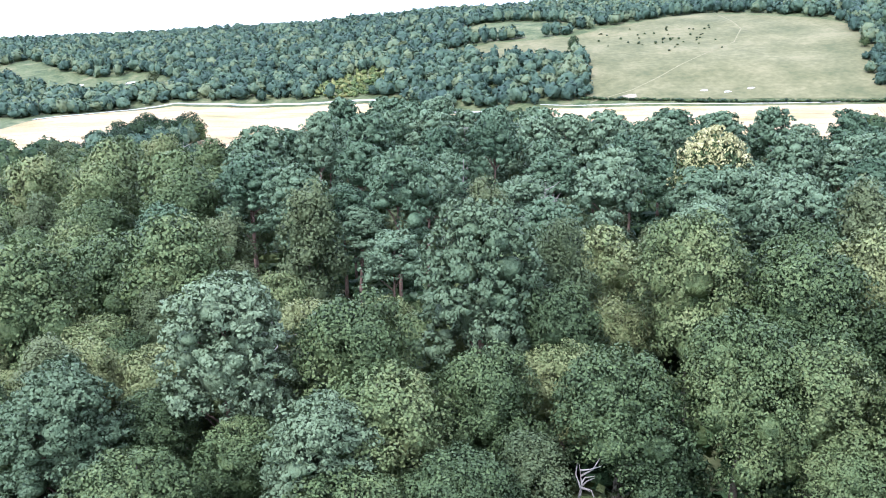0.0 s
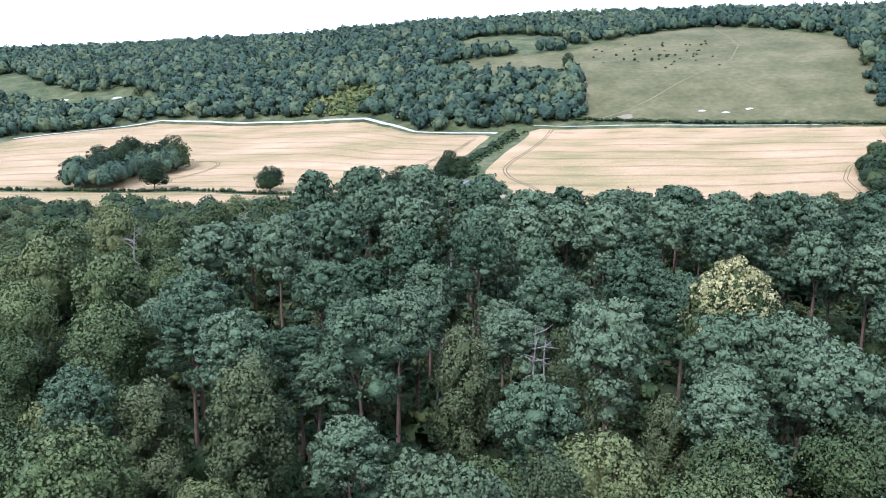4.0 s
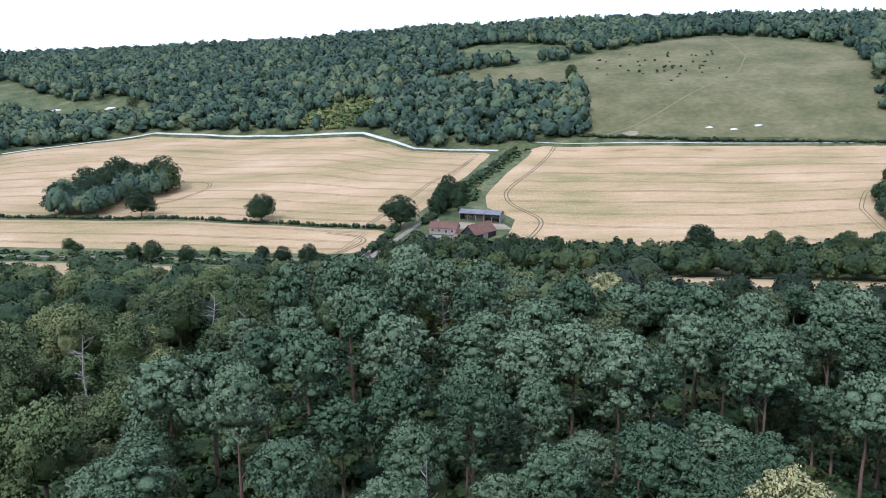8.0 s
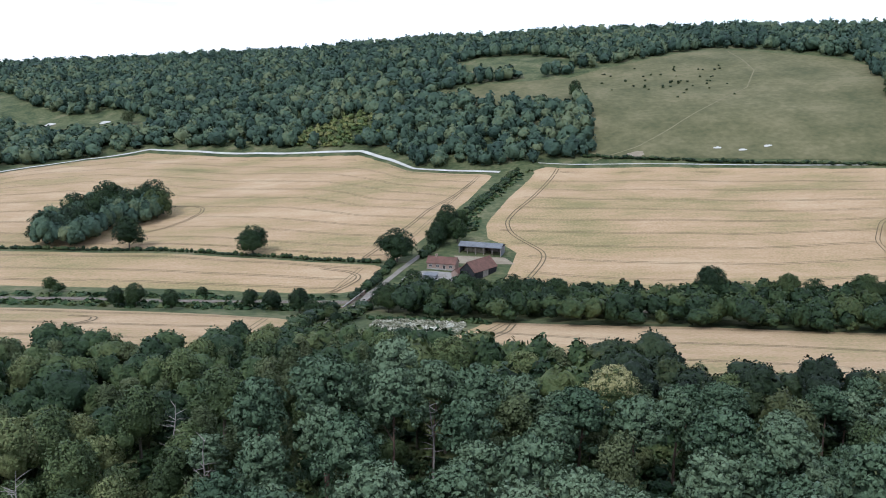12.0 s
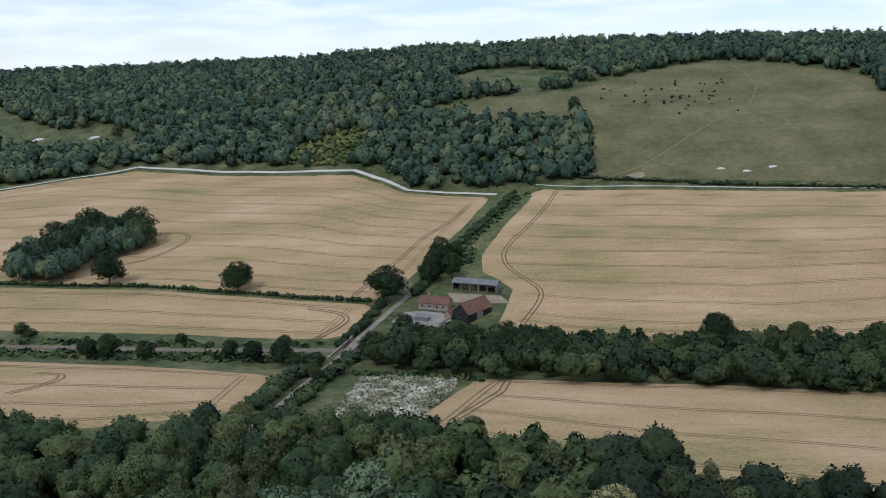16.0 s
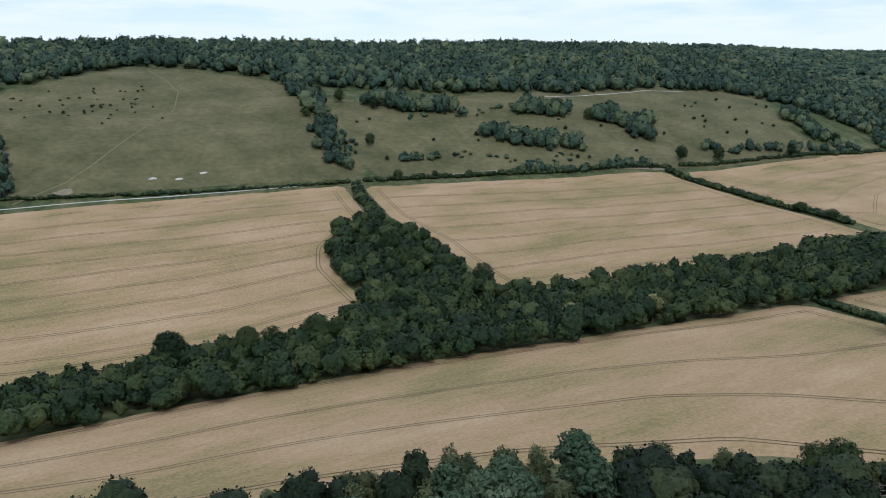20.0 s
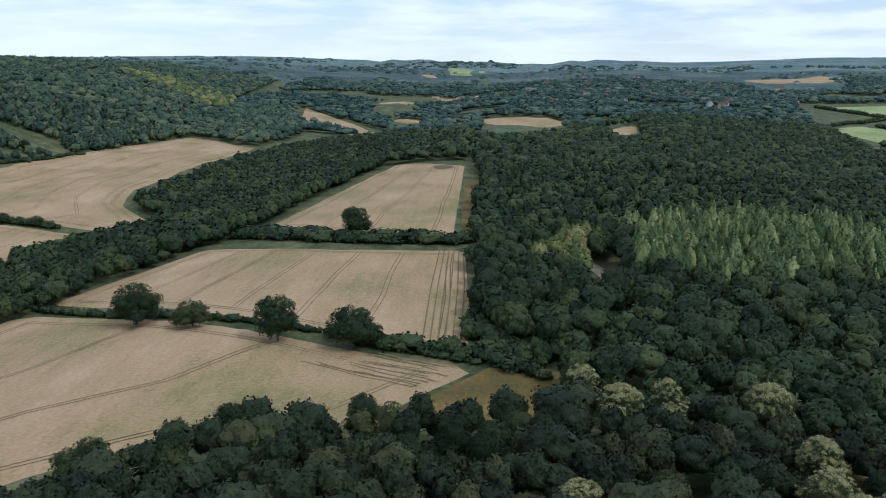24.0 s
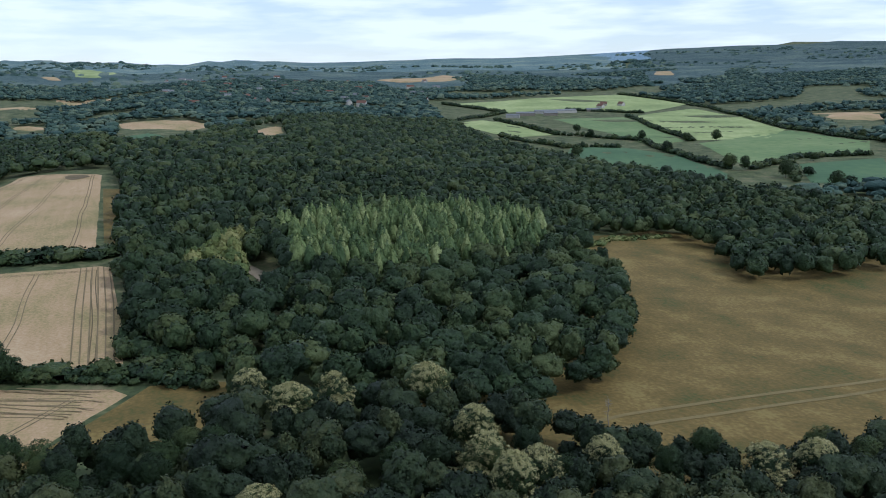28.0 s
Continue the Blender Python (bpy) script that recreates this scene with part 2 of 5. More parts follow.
M["oakmass"] = material("oak_wood_leaves", [(0.016, 0.034, 0.011), (0.031, 0.055, 0.018), (0.054, 0.081, 0.026), (0.090, 0.110, 0.037)], 0.02, 0.6, 0.65, 0, 0.10, "tint")
M["scrub"] = material("bracken_scrub", [(0.02, 0.045, 0.016), (0.05, 0.085, 0.028), (0.10, 0.12, 0.04)], 0.1, 1.2, 0.7, 0, 0.15, "tint")
# grey-green of ash and hawthorn, shifted to blue for haze over the scarp
M["scarp"] = material("hazed_scarp_leaves", [(0.030, 0.056, 0.038), (0.050, 0.084, 0.052), (0.076, 0.114, 0.063), (0.124, 0.148, 0.072)], 0.008, 0.4, 0.7, 0, 0.12, "tint")
# far leaves with the haze of distance mixed into their green
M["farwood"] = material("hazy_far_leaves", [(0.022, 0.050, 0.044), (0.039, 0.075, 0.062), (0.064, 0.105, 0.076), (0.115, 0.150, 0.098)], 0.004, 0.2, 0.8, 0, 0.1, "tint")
M["birchmass"] = material("yellow_green_leaves", [(0.070, 0.105, 0.032), (0.120, 0.150, 0.045), (0.175, 0.190, 0.060), (0.230, 0.225, 0.080)], 0.03, 0.6, 0.7, 0, 0.1, "tint")
# horizon land: blue haze is part of these four base colours
M["far"] = material("hazed_distant_woodland", [(0.032, 0.060, 0.062), (0.056, 0.092, 0.090), (0.120, 0.152, 0.118)], 0.006, 0.045, 0.95, 1.0, 0, "none", depth=14)
M["haze"] = material("hazed_farthest_land", [(0.12, 0.19, 0.25), (0.155, 0.235, 0.295), (0.20, 0.27, 0.31)], 0.006, 0.045, 0.95, 1.0, 0, "none", depth=14)
M["fardown"] = material("hazed_far_downland", [(0.070, 0.120, 0.128), (0.105, 0.160, 0.160), (0.19, 0.235, 0.19)], 0.006, 0.045, 0.95, 1.0, 0, "none", depth=14)
M["farridge"] = material("hazed_wooded_ridge", [(0.030, 0.056, 0.060), (0.050, 0.082, 0.080), (0.092, 0.125, 0.104)], 0.006, 0.045, 0.95, 1.0, 0, "none", depth=14)
M["white"] = material("limewashed_wall", [(0.34, 0.32, 0.28), (0.46, 0.44, 0.40)], 0.5, 4.0, 0.9)
M["glass"] = material("window_glass", [(0.02, 0.022, 0.025), (0.03, 0.034, 0.04)], 0.5, 2.0, 0.15)
M["concrete"] = material("yard_concrete", [(0.20, 0.18, 0.155), (0.30, 0.28, 0.25)], 0.3, 2.5, 0.9)
M["steel"] = material("worn_rail_steel", [(0.20, 0.16, 0.13), (0.34, 0.30, 0.27)], 0.5, 4.0, 0.5, 0, 0, "none", 0.8)
M["roof"] = material("clay_roof_tiles", [(0.10, 0.055, 0.042), (0.165, 0.088, 0.066)], 0.5, 4.0, 0.9)
M["weatherboard"] = material("black_weatherboard", [(0.012, 0.012, 0.013), (0.03, 0.03, 0.03)], 0.5, 4.0, 0.8)
M["brick"] = material("house_wall", [(0.22, 0.155, 0.12), (0.32, 0.235, 0.185)], 0.5, 4.0, 0.9)
M["sheet"] = material("grey_roof_sheet", [(0.11, 0.115, 0.12), (0.19, 0.195, 0.20)], 0.5, 3.0, 0.6)
M["timber"] = material("grey_timber", [(0.18, 0.15, 0.12), (0.30, 0.26, 0.22)], 0.8, 5.0, 0.9)
M["flower"] = material("white_weeds", [(0.09, 0.10, 0.05), (0.26, 0.25, 0.17), (0.62, 0.60, 0.50)], 0.15, 1.5, 0.9, 0.3)


# ---- ground ----
def interp(v, xs, ys):
    return np.interp(v, xs, ys)


def foot(x):
    """North edge of the fields, where the scarp begins."""
    return interp(x, [-1500, -700, -400, -260, -120, -32, 51, 322, 560, 760, 1320, 2000, 3000, 5000], [900, 880, 850, 800, 745, 710, 652, 604, 530, 500, 545, 600, 700, 900])


def ground_exact(x, y):
    v = y + 0.12 * x
    b = interp(v, [-400, -150, 60, 200, 245, 300, 372, 400, 430, 470, 560, 660, 740, 1500], [-16, -10, 3, 4, 1, -8, -18.5, -21, -19.5, -16.5, -10, -2.5, 2, 4])
    b = b - interp(x, [90, 260], [0, 7]) * interp(v, [60, 160, 320], [0.6, 1, 0])
    b = b + interp(x, [60, 400, 900, 1500, 3000, 4800], [0, 6, 14, 26, 70, 150])
    b = b + interp(-y, [200, 900, 2000, 3600], [0, 14, 40, 160])
    b = b + interp(x, [-400, -160, -30, 100, 330, 600], [-9, -7, 0, 2, 6, 0]) * interp(y, [440, 560], [0, 1])
    d = y - foot(x)
    k = interp(x, [-900, -400, 0, 300, 800, 1300, 2000, 3000, 4800], [0.52, 0.68, 0.78, 0.78, 0.78, 0.76, 0.55, 0.3, 0.15])
    return b + interp(d, [0, 20, 150, 300, 480, 760, 1000], [0, 6, 52, 95, 122, 132, 130]) * k


def graded(lo, a, b, hi, step, grow=1.22):
    mid = list(np.arange(a, b + 0.1, step))
    out, s = [b], step
    while out[-1] < hi:
        s *= grow
        out.append(min(hi, out[-1] + s))
    left, s = [a], step
    while left[-1] > lo:
        s *= grow
        left.append(max(lo, left[-1] - s))
    return np.array(left[:0:-1] + mid + out[1:])


GX, GY = graded(-2400, -420, 900, 4900, 9.0), graded(-3600, -320, 1150, 3600, 9.0)
GZ = ground_exact(*np.meshgrid(GX, GY))
for _ in range(2):
    GZ[1:-1, 1:-1] = (GZ[1:-1, 1:-1] * 2 + GZ[:-2, 1:-1] + GZ[2:, 1:-1] + GZ[1:-1, :-2] + GZ[1:-1, 2:]) / 6
RISE = np.array([[noise.fractal(Vector((a * 0.012, b * 0.012, 3.0)), 1.0, 2.0, 3) for a in GX] for b in GY])
GZ += RISE * interp(np.hypot(*np.meshgrid(GX, GY)), [0, 600, 1500, 4000], [0.5, 1.0, 4, 14])


def ground(x, y):
    """Height of the ground sheet at x, y (arrays too)."""
    x, y = np.asarray(x, float), np.asarray(y, float)
    i = np.clip(np.searchsorted(GX, x) - 1, 0, len(GX) - 2)
    j = np.clip(np.searchsorted(GY, y) - 1, 0, len(GY) - 2)
    u = np.clip((x - GX[i]) / (GX[i + 1] - GX[i]), 0, 1)
    w = np.clip((y - GY[j]) / (GY[j + 1] - GY[j]), 0, 1)
    return GZ[j, i] * (1 - u) * (1 - w) + GZ[j, i + 1] * u * (1 - w) + GZ[j + 1, i] * (1 - u) * w + GZ[j + 1, i + 1] * u * w


def mesh_of(name, verts, quads, mat, tint=None, normals=None):
    """A mesh of quads from arrays; leaves take the normals of the crown they cover."""
    verts, quads = np.asarray(verts, np.float32), np.asarray(quads, np.int32)
    if normals is not None:
        face = np.cross(verts[quads[:, 2]] - verts[quads[:, 0]], verts[quads[:, 3]] - verts[quads[:, 1]])
        quads = np.where(((face * normals[quads[:, 0]]).sum(1) < 0)[:, None], quads[:, ::-1], quads).astype(np.int32)
    me = bpy.data.meshes.new(name)
    me.vertices.add(len(verts))
    me.vertices.foreach_set("co", verts.ravel())
    me.loops.add(quads.size)
    me.loops.foreach_set("vertex_index", quads.ravel())
    me.polygons.add(len(quads))
    me.polygons.foreach_set("loop_start", np.arange(0, quads.size, 4, dtype=np.int32))
    if tint is not None:
        me.attributes.new("tint", "FLOAT", "POINT").data.foreach_set("value", np.asarray(tint, np.float32))
    me.materials.append(mat)
    me.update(calc_edges=True)
    if normals is not None:
        me.attributes.new("custom_normal", "FLOAT_VECTOR", "POINT").data.foreach_set("vector", np.asarray(normals, np.float32).ravel())
    return me


def unit(v):
    return v / (np.linalg.norm(v, axis=-1)[..., None] + 1e-9)


def grid_quads(nx, ny):
    i, j = np.meshgrid(np.arange(nx - 1), np.arange(ny - 1))
    a = (j * nx + i).ravel()
    return np.stack([a, a + 1, a + nx + 1, a + nx], 1)


def smooth(me):
    me.polygons.foreach_set("use_smooth", np.ones(len(me.polygons), bool))
    return me


gx, gy = np.meshgrid(GX, GY)
ground_ob = new("ground", smooth(mesh_of("ground", np.stack([gx.ravel(), gy.ravel(), GZ.ravel()], 1), grid_quads(len(GX), len(GY)), M["grass"])))
tagged(ground_ob, "rough green grass and scrub ground over the valley", "ground", kind="structure")


def along(line, n):
    """n points evenly along a polyline."""
    p = np.array(line, float)
    s = np.r_[0, np.cumsum(np.hypot(*np.diff(p, axis=0).T))]
    t = np.linspace(0, s[-1], n)
    return np.stack([np.interp(t, s, p[:, 0]), np.interp(t, s, p[:, 1])], 1)


def patch(top, bottom, left, right, u, w):
    """Points inside four border lines, for u across and w down, each from 0 to 1."""
    def on(line, t):
        p = np.array(line, float)
        d = np.r_[0, np.cumsum(np.hypot(*np.diff(p, axis=0).T))]
        return np.stack([np.interp(t * d[-1], d, p[:, 0]), np.interp(t * d[-1], d, p[:, 1])], -1)
    left, right = left or [top[0], bottom[0]], right or [top[-1], bottom[-1]]
    u1, w1 = u[..., None], w[..., None]
    c = [np.array(p, float) for p in (top[0], top[-1], bottom[0], bottom[-1])]
    return (1 - w1) * on(top, u) + w1 * on(bottom, u) + (1 - u1) * on(left, w) + u1 * on(right, w) - (1 - u1) * (1 - w1) * c[0] - u1 * (1 - w1) * c[1] - (1 - u1) * w1 * c[2] - u1 * w1 * c[3]


def span(top, bottom):
    """Length and breadth of a patch."""
    length = max(np.hypot(*np.diff(np.array(l, float), axis=0).T).sum() for l in (top, bottom))
    return length, float(np.hypot(*(along(top, 9) - along(bottom, 9)).T).mean())


def sheet(name, top, bottom, mat, lift, label, category, step=7.0, skirt=True, kind="structure", left=None, right=None):
    """A crop or surface laid over the ground between border lines."""
    length, wide = span(top, bottom)
    nx, ny = max(3, int(length / step)), max(3, int(wide / step) + 1)
    u, w = np.meshgrid(np.linspace(0, 1, nx), np.linspace(0, 1, ny))
    p = patch(top, bottom, left, right, u, w)
    z = ground(p[..., 0], p[..., 1]) + lift
    if skirt:
        for edge in (np.s_[0], np.s_[-1], np.s_[:, 0], np.s_[:, -1]):
            z[edge] -= lift + 0.2
    v = np.stack([p[..., 0], p[..., 1], z], -1).reshape(-1, 3)
    return tagged(new(name, smooth(mesh_of(name, v, grid_quads(nx, ny), mat))), label, category, kind=kind)


def ribbon(name, line, width, mat, lift, label="", category="", parent=None, step=5.0, kind="structure"):
    p = np.array(line, float)
    n = max(3, int(np.hypot(*np.diff(p, axis=0).T).sum() / step))
    p = along(line, n)
    d = np.gradient(p, axis=0)
    d /= np.hypot(d[:, 0], d[:, 1])[:, None] + 1e-9
    side = np.stack([-d[:, 1], d[:, 0]], 1) * width / 2
    q = np.concatenate([p + side, p, p - side])
    v = np.column_stack([q, ground(q[:, 0], q[:, 1]) + lift])
    ob = new(name, mesh_of(name, v, grid_quads(n, 3), mat))
    if parent:
        ob.parent = parent
    else:
        tagged(ob, label, category, kind=kind)
    return ob


FIELDS = {
    "north_west": ([(-345, 722), (-300, 790), (-253, 815), (-127, 765), (-58, 738), (-36, 712), (-18, 678), (44, 650)], [(-345, 519), (-144, 486), (-78, 469), (-15, 455)], [(-345, 722), (-345, 519)], [(44, 650), (18, 560), (2, 508), (-15, 455)]),
    "west_strip": ([(-300, 507), (-144, 482), (-78, 465), (-18, 451)], [(-300, 428), (-119, 415), (-49, 408), (-30, 408)]),
    "south_west": ([(-300, 378), (-102, 368), (-45, 354)], [(-300, 276), (-83, 284), (-47, 306)]),
    "north_east": ([(72, 663), (198, 638), (318, 612)], [(30, 420), (60, 408), (140, 393), (212, 402)], [(72, 663), (44, 579), (28, 520), (28, 495), (36, 482), (41, 470), (34, 435), (30, 420)], [(318, 612), (291, 537), (244, 500), (226, 470), (212, 402)]),
    "north_middle": ([(325, 604), (450, 573), (578, 541)], [(276, 394), (338, 380), (400, 368), (470, 350), (545, 338)], [(325, 604), (312, 570), (299, 530), (295, 475), (285, 430), (276, 394)], [(578, 541), (545, 338)]),
    "north_far": ([(590, 537), (742, 518), (932, 509), (1085, 464)], [(556, 340), (590, 318), (645, 364), (712, 382), (858, 382), (1038, 367)]),
    "south": ([(20, 354), (100, 346), (182, 330), (234, 312), (340, 277)], [(-2, 296), (40, 268), (80, 248), (131, 222), (183, 190), (208, 156), (222, 118), (268, 86)]),
    "east": ([(352, 274), (379, 266), (450, 238)], [(275, 92), (340, 93), (437, 98)], [(352, 274), (275, 92)], [(450, 238), (433, 191), (428, 162), (431, 134), (437, 98)]),
    "east_far": ([(502, 222), (640, 200), (809, 175)], [(472, 104), (600, 106), (774, 108)], [(502, 222), (464, 164), (472, 104)], [(809, 175), (774, 108)]),
}
WHEELS, RUTS = 1.9, 0.42
WHEAT = {}
for key, (top, bottom, *sides) in FIELDS.items():
    left, right = sides or (None, None)
    field = sheet("wheat_field", top, bottom, M["wheat"], 0.5, "field of ripe pale golden wheat with tractor tramlines", "field", left=left, right=right)
    WHEAT[key] = field
    length, wide = span(top, bottom)
    a, b = 11 / length, 11 / wide
    lines = [[(u, b) for u in np.linspace(a, 1 - a, 60)], [(u, 1 - b) for u in np.linspace(a, 1 - a, 60)], [(a, w) for w in np.linspace(b, 1 - b, 40)], [(1 - a, w) for w in np.linspace(b, 1 - b, 40)]]
    gap = 36 if key == "south" else 24
    for w in np.arange(b + gap / wide, 1 - b - 8 / wide, gap / wide):
        lines.append([(u, w) for u in np.linspace(a, 1 - a, 80)])
    if key == "north_east":
        del lines[2]
    for nth, line in enumerate(lines):
        q = np.array(line)
        p = patch(top, bottom, left, right, q[:, 0], q[:, 1])
        p = p + np.array([noise.noise(Vector((c[0] * 0.02, c[1] * 0.02, 5.0))) * 1.6 for c in p])[:, None]
        d = unit(np.gradient(p, axis=0))
        side = np.stack([-d[:, 1], d[:, 0]], 1)
        for k in (-0.5, 0.5):
            ribbon("tramline", p + side * WHEELS * k, RUTS, M["tram" if nth < 3 else "rut"], 0.56, parent=field, step=6.0)
HEADLANDS = [
    ("north_east", [(86, 655), (61, 577), (46, 540), (41, 522), (42, 500), (50, 480), (56, 468), (54, 454), (43, 424)]),
    ("north_west", [(27, 629), (15, 594), (-2, 553), (-11, 523), (-17, 505), (-31, 462)]),
    ("north_west", [(-160, 531), (-151, 541), (-144, 562), (-141, 578), (-143, 590), (-150, 598), (-170, 603)]),
    ("west_strip", [(-42, 406), (-36, 416), (-31, 428), (-31, 434), (-36, 440), (-50, 446)]),
    ("south_west", [(-119, 321), (-115, 329), (-112, 340), (-114, 347), (-124, 350)]),
    ("south", [(31, 347), (28, 333), (21, 318), (12, 299)]),
]
for key, line in HEADLANDS:
    p = along(line, 60)
    for _ in range(4):
        p[1:-1] = (p[:-2] + p[1:-1] * 2 + p[2:]) / 4
    d = unit(np.gradient(p, axis=0))
    side = np.stack([-d[:, 1], d[:, 0]], 1)
    for k in (-0.5, 0.5):
        ribbon("tramline", p + side * WHEELS * k, 0.62, M["tram"], 0.58, parent=WHEAT[key], step=3.0)
sheet("hill_pasture", [(-16, 849), (121, 859), (250, 930), (278, 938), (366, 850), (390, 800)], [(112, 668), (180, 655), (250, 640), (320, 618), (335, 620), (350, 640)], M["down"], 0.25, "grazed chalk grassland on the steep open hillside", "hillside", skirt=False)
sheet("down_pasture", [(360, 760), (520, 740), (700, 720), (900, 690)], [(345, 612), (450, 585), (575, 545), (760, 512)], M["down"], 0.2, "scrubby chalk grassland slope", "hillside", skirt=False)
sheet("meadow", [(232, 20), (242, -34), (270, -58), (362, -106), (442, -122), (464, -216)], [(160, 10), (152, -60), (145, -130), (150, -200), (200, -290), (330, -330)], M["meadow"], 0.2, "dry golden brown meadow grass", "meadow", skirt=False)
sheet("rough_margin", [(268, 87), (240, 106), (220, 120)], [(262, 66), (240, 66), (224, 70)], M["meadow"], 0.22, "strip of dry brown grass beside the crop", "grass", skirt=False)
sheet("rough_corner", [(691, 107), (573, 105), (476, 103)], [(683, 84), (573, 86), (470, 96)], M["meadow"], 0.22, "strip of dry brown grass beside the crop", "grass", skirt=False)
PASTURES = [
    ([(1796, -574), (1878, -908), (1904, -1064)], [(1520, -597), (1531, -724), (1380, -800), (1545, -1016)], "pasture"), ([(1322, -412), (1369, -497)], [(1068, -392), (1091, -471)], "pasture"),
    ([(1330, -752), (1423, -941), (1258, -910), (1003, -795)], [(1307, -741), (953, -608), (919, -693)], "pasture"), ([(1344, -602), (1325, -728)], [(934, -528), (956, -592)], "ley"),
    ([(942, -417), (912, -470), (822, -487), (674, -439)], [(821, -345), (703, -353), (587, -370)], "clover"), ([(918, -585), (990, -790), (829, -770)], [(693, -481), (743, -590), (730, -668)], "ley"),
    ([(700, -545), (705, -660)], [(600, -467), (576, -537)], "clover")]
for top, bottom, mat in PASTURES:
    sheet("pasture", top, bottom, M[mat], 0.3, {"pasture": "bright green pasture in a far hedged field", "ley": "mid green grass field between hedges", "clover": "deep green field below the pastures"}[mat], "field", 20, skirt=False)
for top, bottom in [([(1657, 440), (1425, 400)], [(1316, 260), (1204, 249)]), ([(2300, 250), (2300, 60)], [(2000, 220), (2000, 60)]), ([(1750, 0), (1750, -80)], [(1560, 10), (1560, -70)])]:
    sheet("stubble_field", top, bottom, M["wheat"], 0.5, "far pale brown stubble field", "field", 20)

ribbon("chalk_track", [(-345, 728), (-300, 797), (-253, 822), (-127, 771), (-58, 744), (-33, 716), (-15, 684), (46, 655)], 3.6, M["chalk"], 0.4, "white chalk headland track at the field edge", "track")
ribbon("chalk_edge_track", [(74, 667), (198, 641), (320, 615)], 1.1, M["chalk"], 0.3, "white chalk track at the foot of the hill", "track")
ribbon("lane", [(4, 486), (-4, 466), (-12, 445), (-24, 408), (-30, 370), (-36, 320), (-40, 290)], 2.7, M["asphalt"], 0.3, "narrow pale farm lane between hedges", "lane")
ribbon("railway", [(-320, 405), (-119, 392), (-29, 392), (120, 370), (250, 345), (400, 310), (800, 215)], 5.4, M["ballast"], 0.2, "railway line on brown ballast", "railway")


# ---- trees ----
def cube_sphere(cuts):
    """A sphere of quads: six faces of cuts x cuts."""
    p, q = [], []
    steps, row = np.linspace(-1, 1, cuts + 1), cuts + 1
    for ax in range(3):
        for sg in (-1, 1):
            base = len(p)
            for j in steps:
                for i in steps:
                    c = [0, 0, 0]
                    c[ax], c[(ax + 1) % 3], c[(ax + 2) % 3] = sg, i, j * sg
                    p.append(c)
            for j in range(cuts):
                for i in range(cuts):
                    a = base + j * row + i
                    q.append((a, a + 1, a + row + 1, a + row))
    p = np.array(p, float)
    return p / np.linalg.norm(p, axis=1)[:, None], np.array(q)


CORE_P, CORE_Q = cube_sphere(2)
BALLS = {cuts: cube_sphere(cuts) for cuts in (1, 2, 3, 5)}


def sprays(rng, c, nrm, size):
    """Small bent leaf sprays at c, facing nrm: four points each."""
    n = len(c)
    a = unit(np.cross(nrm, rng.normal(size=(n, 3))))
    b = np.cross(nrm, a)
    s = size * rng.uniform(0.55, 1.35, (n, 1))
    w = s * rng.uniform(0.5, 0.9, (n, 1))
    return np.stack([c - a * s, c - b * w + nrm * s * 0.25, c + a * s, c + b * w - nrm * s * 0.2], 1)


def foliage(rng, lobes, clumps, per, size, tuft, up=0.3, droop=0.0, flat=0.8, core=0.78, lowest=-0.5, cores=99, needle=False):
    """Tufts of leaf sprays over a set of lobes (x, y, z, rx, ry, rz), with leafy cores: points and quads."""
    L = np.array(lobes, float)
    area = L[:, 3] * L[:, 4] + L[:, 5] * (L[:, 3] + L[:, 4]) / 2
    k = rng.choice(len(L), clumps, p=area / area.sum())
    u = unit(rng.normal(size=(clumps, 3)) + (0, 0, up))
    u[:, 2] = np.where(u[:, 2] < lowest, -u[:, 2], u[:, 2])
    deep = 0.22 if needle else 0.42
    c = L[k, :3] + L[k, 3:] * u * (1.06 - deep * rng.uniform(0, 1, (clumps, 1)) ** 2.2)
    r = tuft * rng.uniform(0.65, 1.35, (clumps, 1, 1))
    w = unit(rng.normal(size=(clumps, per, 3)) + 0.7 * u[:, None] + (0, 0, 0.35))
    pos = (c[:, None] + w * r * rng.uniform(0.7, 1.1, (clumps, per, 1)) * (1, 1, flat)).reshape(-1, 3)
    if droop:
        pos[:, 2] -= droop * rng.uniform(0, 1, len(pos)) ** 2 * 2.5
    way = w.reshape(-1, 3)
    pts = sprays(rng, pos, unit(way + rng.normal(size=(clumps * per, 3)) * 0.4), size)
    n = len(pos)
    middle = (L[:, :3] * area[:, None]).sum(0) / area.sum()
    away = unit((pos - middle) / (L[:, :3] + L[:, 3:] - middle).max(0))
    own = 0.75 if needle else 0.42
    nrm = unit(own * way + (1.0 - own) * np.repeat(u, per, 0) + 0.33 * away + rng.normal(size=(n, 3)) * 0.2)
    V, Q, N = [pts.reshape(-1, 3)], [np.arange(4 * n).reshape(-1, 4)], [np.repeat(nrm, 4, 0)]
    if core:
        m = 4 * n
        for l in L[:: max(1, len(L) // cores)]:
            V.append(l[:3] + CORE_P * l[3:] * core * (1 + rng.normal(size=(len(CORE_P), 1)) * 0.04))
            Q.append(CORE_Q + m)
            N.append(unit(CORE_P / l[3:]))
            m += len(CORE_P)
    return np.concatenate(V), np.concatenate(Q), np.concatenate(N)


